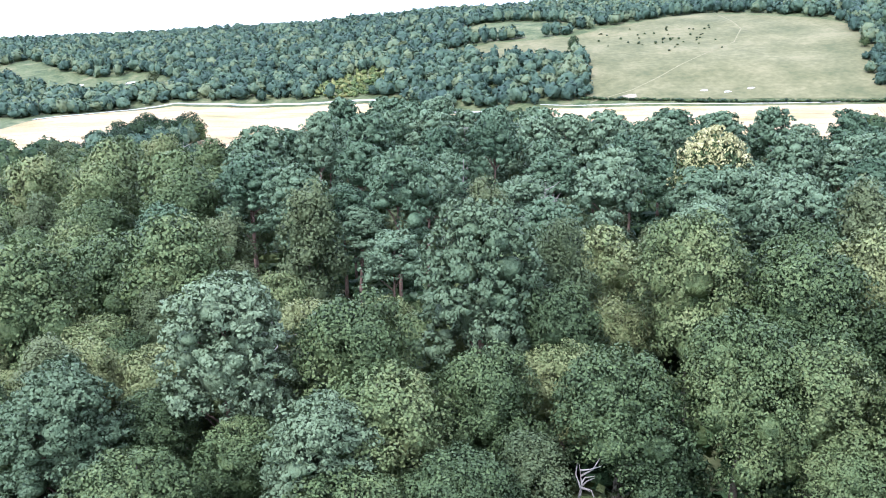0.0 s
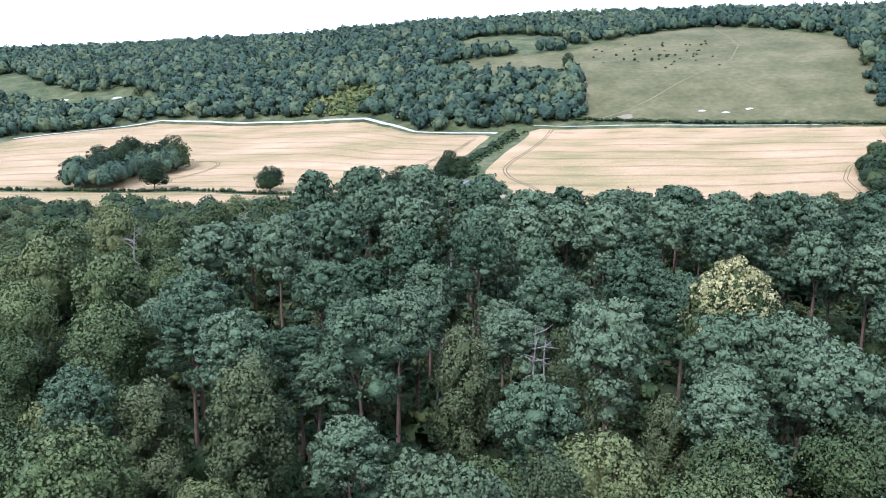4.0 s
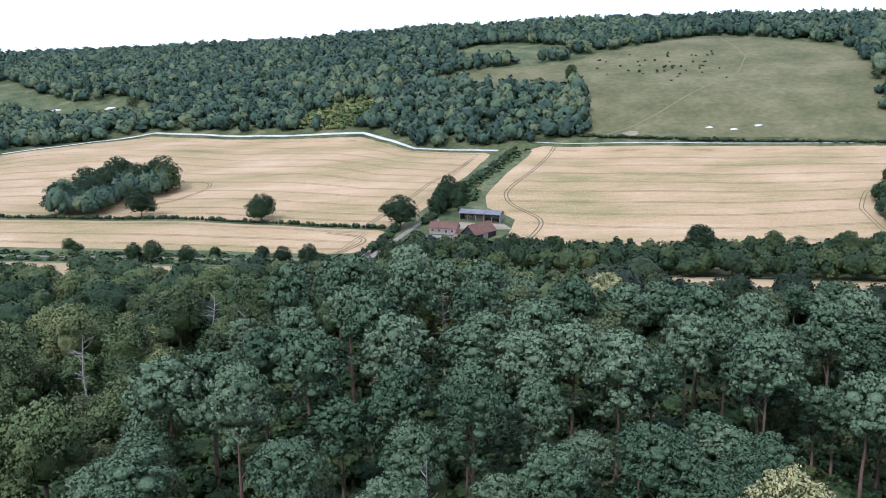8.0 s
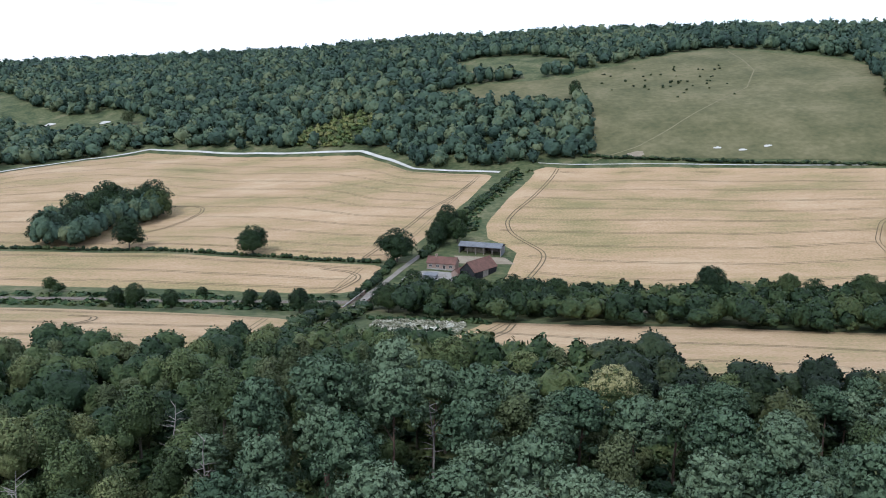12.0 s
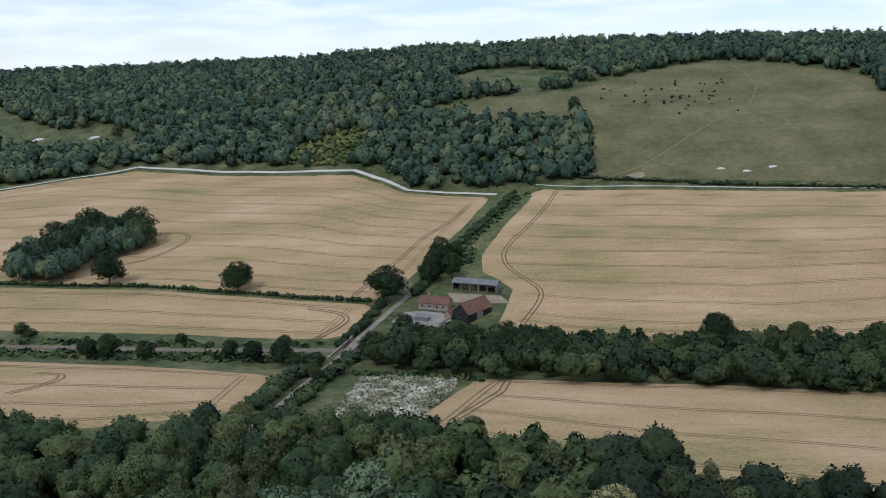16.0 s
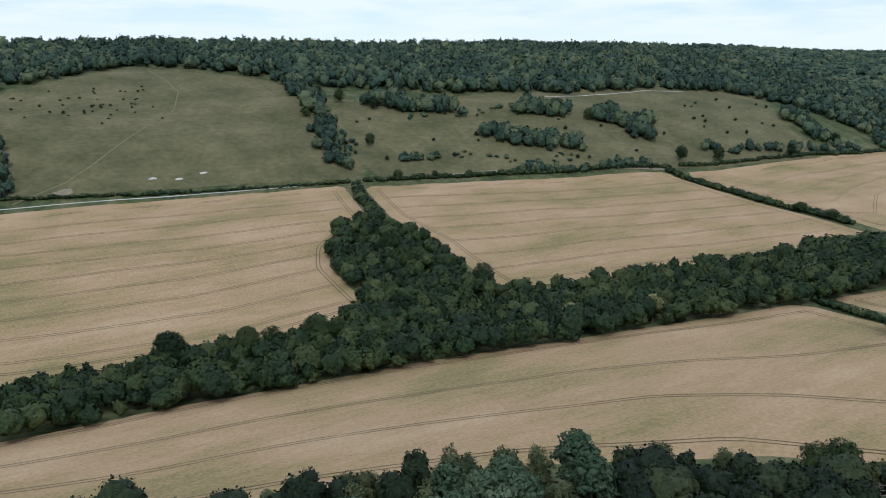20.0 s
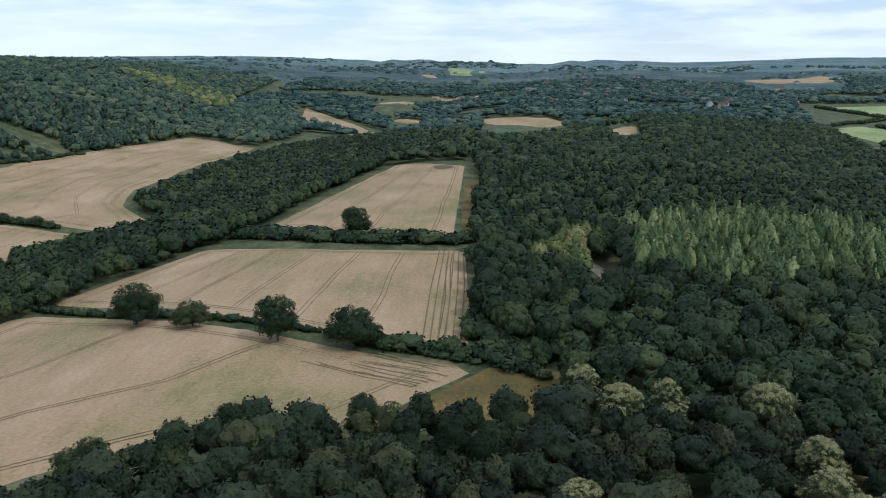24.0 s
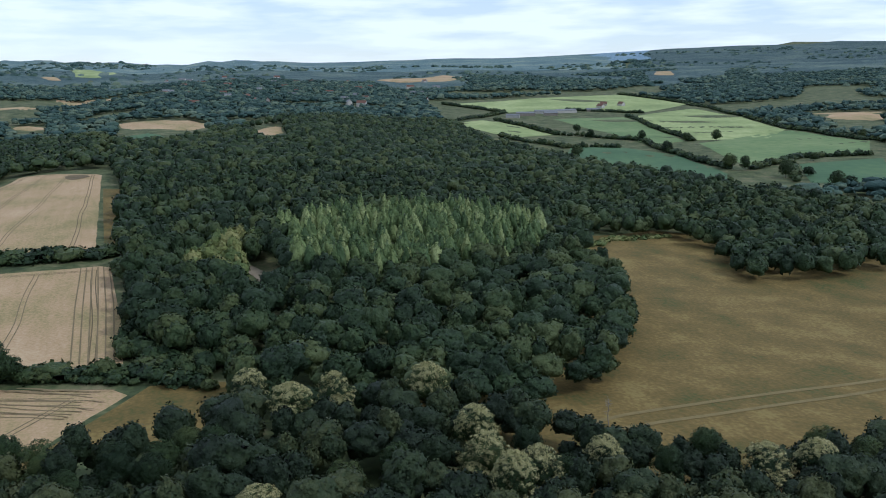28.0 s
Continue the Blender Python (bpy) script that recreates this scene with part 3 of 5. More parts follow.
def tube(path, radii, sides=6):
    p, r = np.array(path, float), np.array(radii, float)
    d = unit(np.gradient(p, axis=0))
    e1 = unit(np.cross(d, (0.31, 0.92, 0.13)))
    e2 = np.cross(d, e1)
    t = np.linspace(0, 2 * np.pi, sides, endpoint=False)
    ring = np.cos(t)[None, :, None] * e1[:, None] + np.sin(t)[None, :, None] * e2[:, None]
    v = (p[:, None] + ring * r[:, None, None]).reshape(-1, 3)
    q = [(i * sides + j, i * sides + (j + 1) % sides, (i + 1) * sides + (j + 1) % sides, (i + 1) * sides + j) for i in range(len(p) - 1) for j in range(sides)]
    return v, np.array(q)


def joined(pieces):
    V, Q, m = [], [], 0
    for v, q in pieces:
        V.append(v)
        Q.append(q + m)
        m += len(v)
    return np.concatenate(V), np.concatenate(Q)


def wood(rng, height, radius, lobes, sides=6, limbs=7, lean=0.4):
    """Trunk with limbs that reach into the lobes."""
    top = height * 0.85
    zs = np.linspace(-0.4, top, 6)
    bend = np.cumsum(rng.normal(size=(6, 2)) * lean * 0.35, axis=0) * (zs / top).clip(0, 1)[:, None]
    pieces = [tube(np.column_stack([bend, zs]), radius * np.array([1.35, 0.95, 0.8, 0.6, 0.4, 0.12]), sides)]
    for l in [lobes[i] for i in rng.permutation(len(lobes))[:limbs]]:
        z0 = max(1.0, min(l[2] - 0.8, top * 0.9) - rng.uniform(0.5, 2.5))
        s = np.array([np.interp(z0, zs, bend[:, 0]), np.interp(z0, zs, bend[:, 1]), z0])
        e = np.array(l[:3])
        r = radius * 0.34
        pieces.append(tube([s, (s + e) / 2 + (0, 0, 0.35), e], [r, r * 0.7, r * 0.2], 5))
    return joined(pieces)


def oak_lobes(rng, h, r, n=12):
    out = [(0, 0, h * 0.60, r * 0.70, r * 0.70, h * 0.34)]
    for i in range(n):
        t = i * 2.4 + rng.uniform(-0.4, 0.4)
        f = rng.uniform(0.3, 1.0)
        z = h * (0.86 - 0.50 * f ** 1.7) + rng.uniform(-0.6, 0.6)
        s = r * rng.uniform(0.30, 0.46)
        out.append((math.cos(t) * r * 0.72 * f, math.sin(t) * r * 0.72 * f, z, s, s, s * rng.uniform(0.75, 1.0)))
    return out


def pine_lobes(rng, h, r, n=15, drop=0.30):
    """A domed crown of broad overlapping clumps over a bare trunk."""
    out = [(0, 0, h * (0.90 - drop * 0.45), r * 0.70, r * 0.70, h * drop * 0.42)]
    for i in range(n):
        t = i * 2.4 + rng.uniform(-0.5, 0.5)
        low = i / (n - 1)
        reach = r * (0.12 + 0.62 * low ** 0.6) * rng.uniform(0.82, 1.08)
        s = r * rng.uniform(0.27, 0.40)
        out.append((math.cos(t) * reach, math.sin(t) * reach, h * (0.95 - drop * low ** 1.6) + rng.uniform(-0.5, 0.3), s, s, s * rng.uniform(0.66, 0.88)))
    for i in range(2):
        t = rng.uniform(0, 6.28)
        s = r * rng.uniform(0.2, 0.28)
        out.append((math.cos(t) * r * 0.5, math.sin(t) * r * 0.5, h * rng.uniform(0.46, 0.56), s, s, s * 0.6))
    return out


def spreading_lobes(rng, h, r):
    return pine_lobes(rng, h, r, 24, 0.60)


def birch_lobes(rng, h, r, n=14):
    out = []
    for i in range(n):
        f = (i + 0.5) / n
        w = r * (0.9 * math.sin(math.pi * (0.22 + 0.74 * f)) + 0.1)
        t = i * 2.4 + rng.uniform(-0.5, 0.5)
        s = r * rng.uniform(0.32, 0.44)
        out.append((math.cos(t) * w * 0.6, math.sin(t) * w * 0.6, h * (0.28 + 0.68 * f), s, s, s * 1.35))
    return out


def spruce_lobes(rng, h, r, n=9):
    out = []
    for i in range(n):
        f = (i + 0.3) / n
        s = r * (1.02 - f) * 0.95 + 0.15
        out.append((rng.uniform(-0.15, 0.15), rng.uniform(-0.15, 0.15), h * (0.12 + 0.86 * f), s, s, h / n * 0.75))
    return out


def bush_lobes(rng, h, r, n=9):
    out = [(0, 0, h * 0.50, r * 0.78, r * 0.78, h * 0.46)]
    for i in range(n):
        t = i * 2.4 + rng.uniform(-0.4, 0.4)
        f = rng.uniform(0.45, 1.0)
        s = r * rng.uniform(0.30, 0.46)
        out.append((math.cos(t) * r * 0.70 * f, math.sin(t) * r * 0.70 * f, h * rng.uniform(0.28, 0.95 - 0.35 * f), s, s, s * 0.95))
    return out


# lobes, height, crown radius, trunk radius, bark, leaves, upward bias, droop, flatness of tufts
SHAPES = {
    "oak": (oak_lobes, 15.0, 5.0, 0.34, "bark", "oak", 0.3, 0.0, 0.85),
    "pine": (pine_lobes, 20.0, 4.8, 0.30, "pinebark", "pine", 0.5, 0.0, 0.62),
    "spreading": (spreading_lobes, 16.0, 4.8, 0.30, "pinebark", "palepine", 0.5, 0.0, 0.62),
    "birch": (birch_lobes, 14.0, 3.1, 0.17, "bark", "birch", 0.1, 0.22, 1.0),
    "spruce": (spruce_lobes, 17.0, 3.2, 0.2, "bark", "spruce", 0.0, 0.15, 0.8),
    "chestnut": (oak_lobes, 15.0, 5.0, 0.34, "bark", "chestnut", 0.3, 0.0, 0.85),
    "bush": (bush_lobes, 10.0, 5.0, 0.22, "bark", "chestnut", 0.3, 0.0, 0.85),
}
DETAIL = {"high": (380, 48, 0.108, 0.68), "middle": (340, 32, 0.142, 0.74), "low": (190, 22, 0.220, 0.92)}
TUFTS = {"high": (440, 40, 0.132, 0.52), "middle": (380, 26, 0.180, 0.58), "low": (290, 16, 0.265, 0.68)}
MORE = {"oak": 1.4, "bush": 1.4, "birch": 1.1, "chestnut": 1.4, "spreading": 1.5}
USED = {"spruce": ("low",), "chestnut": ("high", "middle"), "spreading": ("high",), "bush": ("middle", "low")}
MESHES, LOBES = {}, {}
for kind, (lobes_of, h, r, tr, bark, leaf, up, droop, flat) in SHAPES.items():
    for variant in range(4):
        for level in USED.get(kind, ("high", "middle", "low")):
            clumps, per, size, tuft = (TUFTS if kind in ("pine", "spreading") else DETAIL)[level]
            rng = np.random.default_rng(100 * variant + len(kind))
            lobes = lobes_of(rng, h * (1 + 0.05 * (variant - 1.5)), r)
            clumps = int(clumps * MORE.get(kind, 1.0))
            core = (0.50 if level == "high" else 0.60) if kind in ("pine", "spreading") else 0.60 if kind == "birch" else 0.52 if level == "high" else 0.68
            v, q, vn = foliage(rng, lobes, clumps, per, size, tuft, up, droop, flat, core, cores=99 if kind in ("pine", "spreading") else {"high": 99, "middle": 8, "low": 5}[level], needle=kind in ("pine", "spreading"))
            tv, tq = wood(rng, h, tr, lobes, 7 if level == "high" else 5, {"high": 12, "middle": 8, "low": 3}[level])
            MESHES[kind, variant, level] = (smooth(mesh_of(kind + "_crown", v, q, M[leaf], normals=vn)), smooth(mesh_of(kind + "_trunk", tv, tq, M[bark])))
            if kind == "chestnut":
                bv, bq, bn = foliage(np.random.default_rng(7 + variant), lobes, int(clumps * 1.0), per, size * 0.8, tuft * 0.7, 1.2, 0, 0.9, 0, 0.05)
                MESHES["blossom", variant, level] = mesh_of("chestnut_blossom", bv * (1.06, 1.06, 1.04), bq, M["blossom"], normals=bn)

TREE_TAGS = {
    "oak": ("broad-leaved tree with a rounded dense green crown", "tree", "broad-leaved trees", "broadleaf_tree"),
    "pine": ("tall Scots pine with blue-green needles and reddish trunk", "pine", "pines", "pine_tree"),
    "birch": ("slender birch with drooping yellow-green leaves", "birch", "birches", "birch_tree"),
    "spruce": ("conical green conifer in the plantation, coloured pale for sun", "conifer", "conifers", "conifer_tree"),
    "bush": ("low round green hedgerow tree with leaves to the ground", "tree", "hedgerow trees", "hedgerow_tree"),
    # edge trees: the cloud shade is in their leaf colour
    "hornbeam": ("broad-leaved tree with a dense rounded crown, leaves darkened for cloud shade", "tree", "dark broad-leaved trees", "shaded_broadleaf_tree"),
    "spreading": ("spreading pine with pale blue-green needles", "pine", "pines", "pine_tree"),
    "chestnut": ("sweet chestnut covered with creamy yellow blossom", "chestnut tree", "chestnuts in flower", "chestnut_tree"),
}
rnd = random.Random(5)


def tree(kind, x, y, height, level="low", wide=1.0, label=""):
    """A tree with trunk and crown on the ground at x, y."""
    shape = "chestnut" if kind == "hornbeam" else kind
    variant = rnd.randrange(4)
    crown, trunk = MESHES[shape, variant, level]
    scale = height / SHAPES[shape][1]
    side = wide * (0.35 + 0.65 * scale) * rnd.uniform(0.92, 1.1)
    lab, cat, grp, name = TREE_TAGS[kind]
    base = new(name)
    base.matrix_basis = Matrix.Translation((x, y, float(ground(x, y)) - 0.1)) @ Matrix.Rotation(rnd.uniform(0, 6.28), 4, "Z") @ Matrix.Diagonal((side, side, scale, 1))
    new("trunk", trunk).parent = base
    new("crown", crown).parent = base
    if kind == "chestnut":
        tagged(new("blossom", MESHES["blossom", variant, level]), "creamy yellow blossom").parent = base
    return tagged(base, label or lab, cat, grp)


def inside(poly, x, y):
    p = np.array(poly, float)
    x, y = np.asarray(x, float), np.asarray(y, float)
    hit = np.zeros(x.shape, bool)
    for (ax, ay), (bx, by) in zip(p, np.roll(p, -1, 0)):
        hit ^= ((ay > y) != (by > y)) & (x < (bx - ax) * (y - ay) / (by - ay + 1e-12) + ax)
    return hit


def scatter(poly, gap, seed, jitter=0.42):
    """Staggered, jittered places inside a polygon."""
    rng = np.random.default_rng(seed)
    p = np.array(poly, float)
    xs = np.arange(p[:, 0].min(), p[:, 0].max(), gap)
    ys = np.arange(p[:, 1].min(), p[:, 1].max(), gap * 0.88)
    x, y = np.meshgrid(xs, ys)
    x = x + (np.arange(len(ys)) % 2)[:, None] * gap / 2 + rng.uniform(-jitter, jitter, x.shape) * gap
    y = y + rng.uniform(-jitter, jitter, y.shape) * gap
    keep = inside(poly, x, y)
    return x[keep], y[keep]


def crown_template(rng, leaves, ball, cone=0.0, lobes=11):
    """A clumped crown of radius 1: leaf places and the way they face, and the lumpy core under them."""
    t = np.arange(lobes) * 2.4 + rng.uniform(0, 6.28)
    z = np.linspace(0.9, -0.6, lobes) + rng.uniform(-0.12, 0.12, lobes)
    reach = np.sqrt(np.clip(1 - z * z, 0.05, 1)) * 0.60 * rng.uniform(0.75, 1.15, lobes)
    C = np.vstack([[0, 0, -0.05], np.stack([np.cos(t) * reach, np.sin(t) * reach, z * 0.58], 1)])
    R = np.r_[0.62, rng.uniform(0.30, 0.48, lobes)]

    def shell(d):
        """How far the outline of the lobes lies along d, and which lobe it is."""
        along_d = d @ C.T
        gap = R ** 2 - ((C ** 2).sum(1) - along_d ** 2)
        far = np.where(gap > 0, along_d + np.sqrt(np.clip(gap, 0, None)), 0)
        return far.max(1), far.argmax(1)

    def facing(p, k, spread):
        return unit(0.75 * unit(p - C[k]) + 0.35 * unit(p) + rng.normal(size=p.shape) * spread + (0, 0, 0.10))

    d = unit(rng.normal(size=(leaves, 3)) + (0, 0, 0.5))
    far, k = shell(d)
    p = d * far[:, None] * rng.uniform(0.90, 1.08, (leaves, 1))
    nrm = facing(p, k, 0.24)
    far, k = shell(ball)
    core = ball * far[:, None] * 0.93
    core_nrm = facing(core, k, 0.10)
    if cone:
        for v in (p, core):
            v[:, :2] *= np.clip(1.0 - cone * v[:, 2:], 0.06, 2)
    return p, nrm, core, core_nrm


def tree_mass(name, x, y, height, radius, leaves, seed, label, category="woodland", mat="wood", cone=0.0, low=0.12, vary=0.28, cuts=2, cover=1.9):
    """Many trees that stay far off, as one mesh: clumped crowns of leaf sprays round lumpy leafy cores."""
    rng = np.random.default_rng(seed)
    n = len(x)
    h = height * rng.uniform(1 - vary, 1 + vary, n)
    r = radius * rng.uniform(1 - vary, 1 + vary, n) * np.sqrt(h / height)
    half = h * (1 - low) / 2
    c = np.stack([x, y, ground(x, y) + h - half], 1)
    R = np.stack([r, r, half], 1)[:, None]
    turn = rng.uniform(0, 6.28, n)
    spin = np.zeros((n, 3, 3))
    spin[:, 0, 0], spin[:, 0, 1], spin[:, 1, 0], spin[:, 1, 1], spin[:, 2, 2] = np.cos(turn), -np.sin(turn), np.sin(turn), np.cos(turn), 1
    ball, ball_quads = BALLS[cuts]
    kinds = [crown_template(np.random.default_rng(seed * 10 + i), leaves, ball, cone) for i in range(10)]
    pick = rng.integers(0, 10, n)
    P, N, K, KN = [np.einsum("nij,nkj->nki", spin, np.stack([k[i] for k in kinds])[pick]) for i in range(4)]
    squash = r[:, None, None] / R
    nrm, core_nrm = unit(N * squash).reshape(-1, 3), unit(KN * squash).reshape(-1, 3)
    pos, core = (c[:, None] + P * R).reshape(-1, 3), (c[:, None] + K * R).reshape(-1, 3)
    size = radius * cover / math.sqrt(leaves)
    pts = sprays(rng, pos, unit(nrm + rng.normal(size=nrm.shape) * 0.5), size).reshape(-1, 3)
    k = len(ball)
    quads = np.concatenate([np.arange(len(pts)).reshape(-1, 4), (ball_quads[None] + (np.arange(n) * k)[:, None, None]).reshape(-1, 4) + len(pts)])
    tint = rng.uniform(0, 1, n) ** 1.3
    me = mesh_of(name, np.concatenate([pts, core]), quads, M[mat], np.concatenate([np.repeat(tint, 4 * leaves), np.repeat(tint, k)]), np.concatenate([np.repeat(nrm, 4, 0), core_nrm]))
    return tagged(new(name, smooth(me)), label, category, kind="stuff")


NEAR_WOOD = [(-420, -60), (165, -130), (158, -70), (165, -20), (205, 0), (226, 60), (214, 84), (207, 118), (200, 146), (180, 170), (150, 192), (110, 216), (60, 238), (20, 258), (-28, 276), (-45, 272), (-62, 260), (-420, 256)]
EAST_WOOD = [(226, 60), (207, 0), (226, -44), (254, -70), (351, -120), (425, -138), (450, -160), (442, -220), (366, -200), (340, -180), (330, -225), (336, -270), (420, -400), (584, -368), (822, -335), (1000, -330), (1280, -395), (1420, -240), (1345, -138), (1165, -62), (1142, 37), (1082, 103), (800, 104), (645, 92), (560, 95), (430, 96), (300, 90), (270, 74)]
SCARP_WEST = [(-760, 760), (-420, 738), (-355, 736), (-306, 807), (-255, 831), (-125, 781), (-55, 753), (-29, 724), (-11, 690), (50, 662), (112, 672), (125, 768), (60, 778), (-16, 849), (118, 868), (278, 950), (372, 850), (384, 820), (430, 795), (514, 747), (633, 717), (784, 697), (857, 675), (900, 610), (906, 545), (868, 512), (1098, 470), (1110, 1000), (560, 1110), (340, 1120), (0, 1210), (-400, 1350), (-760, 1400)]
SCARP_EAST = [(1098, 470), (1320, 555), (1800, 600), (2400, 680), (2400, 1050), (1110, 1000)]
GLADES = [[(-518, 1094), (-443, 1014), (-392, 966), (-336, 961), (-262, 892), (-280, 868), (-379, 890), (-451, 950), (-540, 1010)], [(10, 962), (94, 984), (140, 930), (125, 885), (84, 872), (34, 872)]]
RAIL_BELT = [(-14, 367), (0, 358), (30, 349), (100, 338), (182, 321), (234, 303), (344, 268), (379, 266), (453, 238), (497, 228), (640, 210), (809, 186), (950, 190), (1180, 248), (1090, 315), (885, 350), (749, 358), (645, 356), (592, 310), (535, 300), (522, 320), (490, 331), (460, 342), (418, 345), (395, 358), (365, 358), (338, 366), (304, 370), (278, 380), (268, 395), (280, 430), (287, 475), (284, 534), (254, 514), (228, 478), (213, 425), (203, 400), (140, 384), (60, 394), (24, 400), (-8, 402)]

# the trees that stand out in the wood below the flight: x, y, height
PINES_LOW = [(-15, 56, 17), (-24, 50, 14), (-7, 46, 13), (3, 66, 21)]
PINES_SOUTH = [(31, 101, 19), (35, 102, 19), (39, 104, 18.5), (-5, 99, 21), (19, 99, 21.5), (37, 97, 18.5), (11, 89, 18), (-25, 111, 18), (-18, 103, 18), (-27, 121, 20), (-19, 134, 22), (-13, 149, 22), (8, 134, 22), (-1, 141, 21), (-6, 167, 22), (16, 152, 21), (23, 155, 21), (44, 190, 19), (46, 174, 21), (54, 171, 22), (78, 186, 17.5), (27, 123, 20), (57, 140, 21), (-21, 181, 22), (-12, 189, 23), (-1, 185, 22), (-30, 143, 22), (77, 163, 22), (32, 119, 18)]
PINES_NORTH = [(-21, 158, 21), (-10, 203, 19), (-2, 156, 21), (8, 160, 20), (28, 148, 21), (18, 163, 22), (41, 162, 21), (49, 154, 21), (10, 178, 21), (-10, 175, 21), (-2, 204, 22), (12, 192, 21), (28, 187, 19), (-15, 200, 20), (-26, 149, 20), (5, 198, 20), (36, 183, 19), (-18, 170, 19), (61, 160, 21), (47, 147, 21)]
OAKS_SOUTH = [(-6, 57, 17), (-25, 78, 18), (-33, 84, 17), (15, 80, 17), (9, 65, 14), (-57, 147, 18), (-44, 138, 19), (-66, 138, 18), (-4, 50, 15), (3, 54, 14), (11, 51, 14), (-17, 43, 13), (-5, 42, 12), (19, 52, 16), (1, 44, 11), (-36, 70, 17), (25, 80, 16), (-34, 111, 18), (-63, 167, 17), (-48, 120, 18), (2, 77, 14), (36, 83, 17)]
OAKS_DARK = [(20, 67, 19), (28, 63, 20), (36, 68, 19), (24, 52, 15), (30, 48, 14), (26, 57, 15), (34, 58, 16)]
OAKS_NORTH = [(72, 221, 10.5), (-69, 231, 11.5), (-46, 200, 14.5), (-79, 228, 11.5), (-47, 228, 13), (-33, 240, 13.5), (8, 235, 15), (24, 235, 12), (-60, 184, 16), (-48, 177, 15), (-34, 210, 16), (63, 220, 11.5), (83, 211, 12), (75, 187, 15), (-39, 278, 9.5), (-51, 269, 9), (-23, 272, 9), (-7, 247, 13), (-37, 255, 11.5), (-48, 247, 12)]
BIRCHES = [(-14, 90, 17), (5, 103, 17), (44, 88, 17), (-27, 56, 12), (10, 72, 16), (-11, 129, 15), (32, 176, 17), (63, 188, 15), (18, 188, 16), (17, 262, 10.5), (44, 246, 9), (63, 240, 8.5), (78, 230, 9), (96, 222, 9.5), (32, 241, 12), (86, 234, 8), (110, 215, 13), (124, 204, 12), (147, 192, 12), (157, 184, 11)]
EDGE = [(176, 170, 15), (170, 172, 14), (196, 146, 14), (181, 155, 13), (205, 117, 14), (193, 140, 14), (190, 130, 13), (199, 110, 15), (187, 105, 13), (195, 95, 14), (195, 86, 13), (199, 75, 12), (176, 153, 14), (188, 88, 14), (176, 9, 12), (164, -30, 13), (160, -60, 14), (153, -66, 13), (163, 6, 12), (200, 80, 12), (160, -17, 12), (171, 52, 12), (174, 40, 12), (194, 133, 13)]
CHESTNUTS = [(34, 108, 21.5), (38, 210, 17), (-46, 80, 15), (230, 63, 15), (209, 56, 15), (215, 44, 15), (210, 21, 16), (185, 18, 15), (171, 21, 14), (157, 21, 15), (162, 13, 14), (165, -4, 14), (152, -36, 14), (164, 70, 14), (149, -48, 14), (250, 321, 11), (277, 302, 12)]


def level_at(x, y):
    d = math.hypot(x, y)
    return "high" if d < 78 and abs(x) < 0.6 * y + 8 else "middle" if d < 140 else "low"


placed = []
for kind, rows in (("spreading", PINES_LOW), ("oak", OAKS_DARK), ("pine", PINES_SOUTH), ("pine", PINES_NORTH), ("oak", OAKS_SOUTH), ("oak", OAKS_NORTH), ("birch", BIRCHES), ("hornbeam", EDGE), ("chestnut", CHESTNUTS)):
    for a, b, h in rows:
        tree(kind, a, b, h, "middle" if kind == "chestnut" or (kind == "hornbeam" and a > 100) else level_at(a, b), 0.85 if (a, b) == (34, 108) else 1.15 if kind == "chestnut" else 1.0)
        placed.append((a, b))
placed = np.array(placed, float)

# the trees between them
x, y = scatter(NEAR_WOOD, 6.4, 11)
count = {"oak": 0, "pine": 0, "birch": 0}
rest, south = [], []
for a, b in sorted(zip(x, y), key=lambda p: math.hypot(p[0], p[1])):
    near = np.hypot(placed[:, 0] - a, placed[:, 1] - b).min()
    if near < (6.6 if math.hypot(a - 185, b - 15) < 85 else 4.6) or (84 < b < 205 and -60 < a < 90 and (near < 6.2 or rnd.random() < 0.30)):
        continue
    pines = 84 < b < 205 and -34 < a < 200
    kind = ("pine" if rnd.random() < 0.85 else "birch") if pines else ("oak" if rnd.random() < 0.82 else "birch")
    if abs(a) < 22 + 0.54 * b and 20 < b < 262 and count[kind] < 240:
        count[kind] += 1
        tall = {"oak": 13.5, "pine": 18.0, "birch": 12.5}[kind]
        if b < 84:
            tall *= interp(b, [20, 84], [0.72, 0.95])
        if pines and kind == "pine" and rnd.random() < 0.4:
            kind, tall = "oak", 7.5
        if a < -34 and b > 130:
            tall *= 0.82
        high = min(tall * rnd.uniform(0.7, 1.06), interp(b, [185, 200, 215, 230, 262], [21, 16.5, 12.5, 10, 8]) if a > 0 else interp(b, [185, 205, 230, 270], [20, 16, 12, 9.5]))
        tree(kind, a, b, high, level_at(a, b), 0.85 if tall < 8 else 1.0)
    elif a > 40 or (-150 < a < 0 and b > 120):
        rest.append((a, b))
    elif -150 < a < 170 and b > -75:
        south.append((a, b))
rest = np.array(rest)
d = np.hypot(rest[:, 0] - 14, rest[:, 1] - 88)
rest = rest[(d > 95) | (rest[:, 0] < 0)]
west = rest[:, 0] < 0
south = np.array(south)
tree_mass("south_woodland", south[:, 0], south[:, 1], 11.5, 4.2, 110, 33, "broad-leaved wood of fresh green oaks", mat="oakmass", cuts=3)
tree_mass("near_woodland", rest[~west, 0], rest[~west, 1], 12.0, 4.3, 340, 21, "dense mixed woodland of broad-leaved trees and pines, green darkened for cloud shade", mat="shadedwood", vary=0.34, cuts=5, cover=1.6, low=0.32)
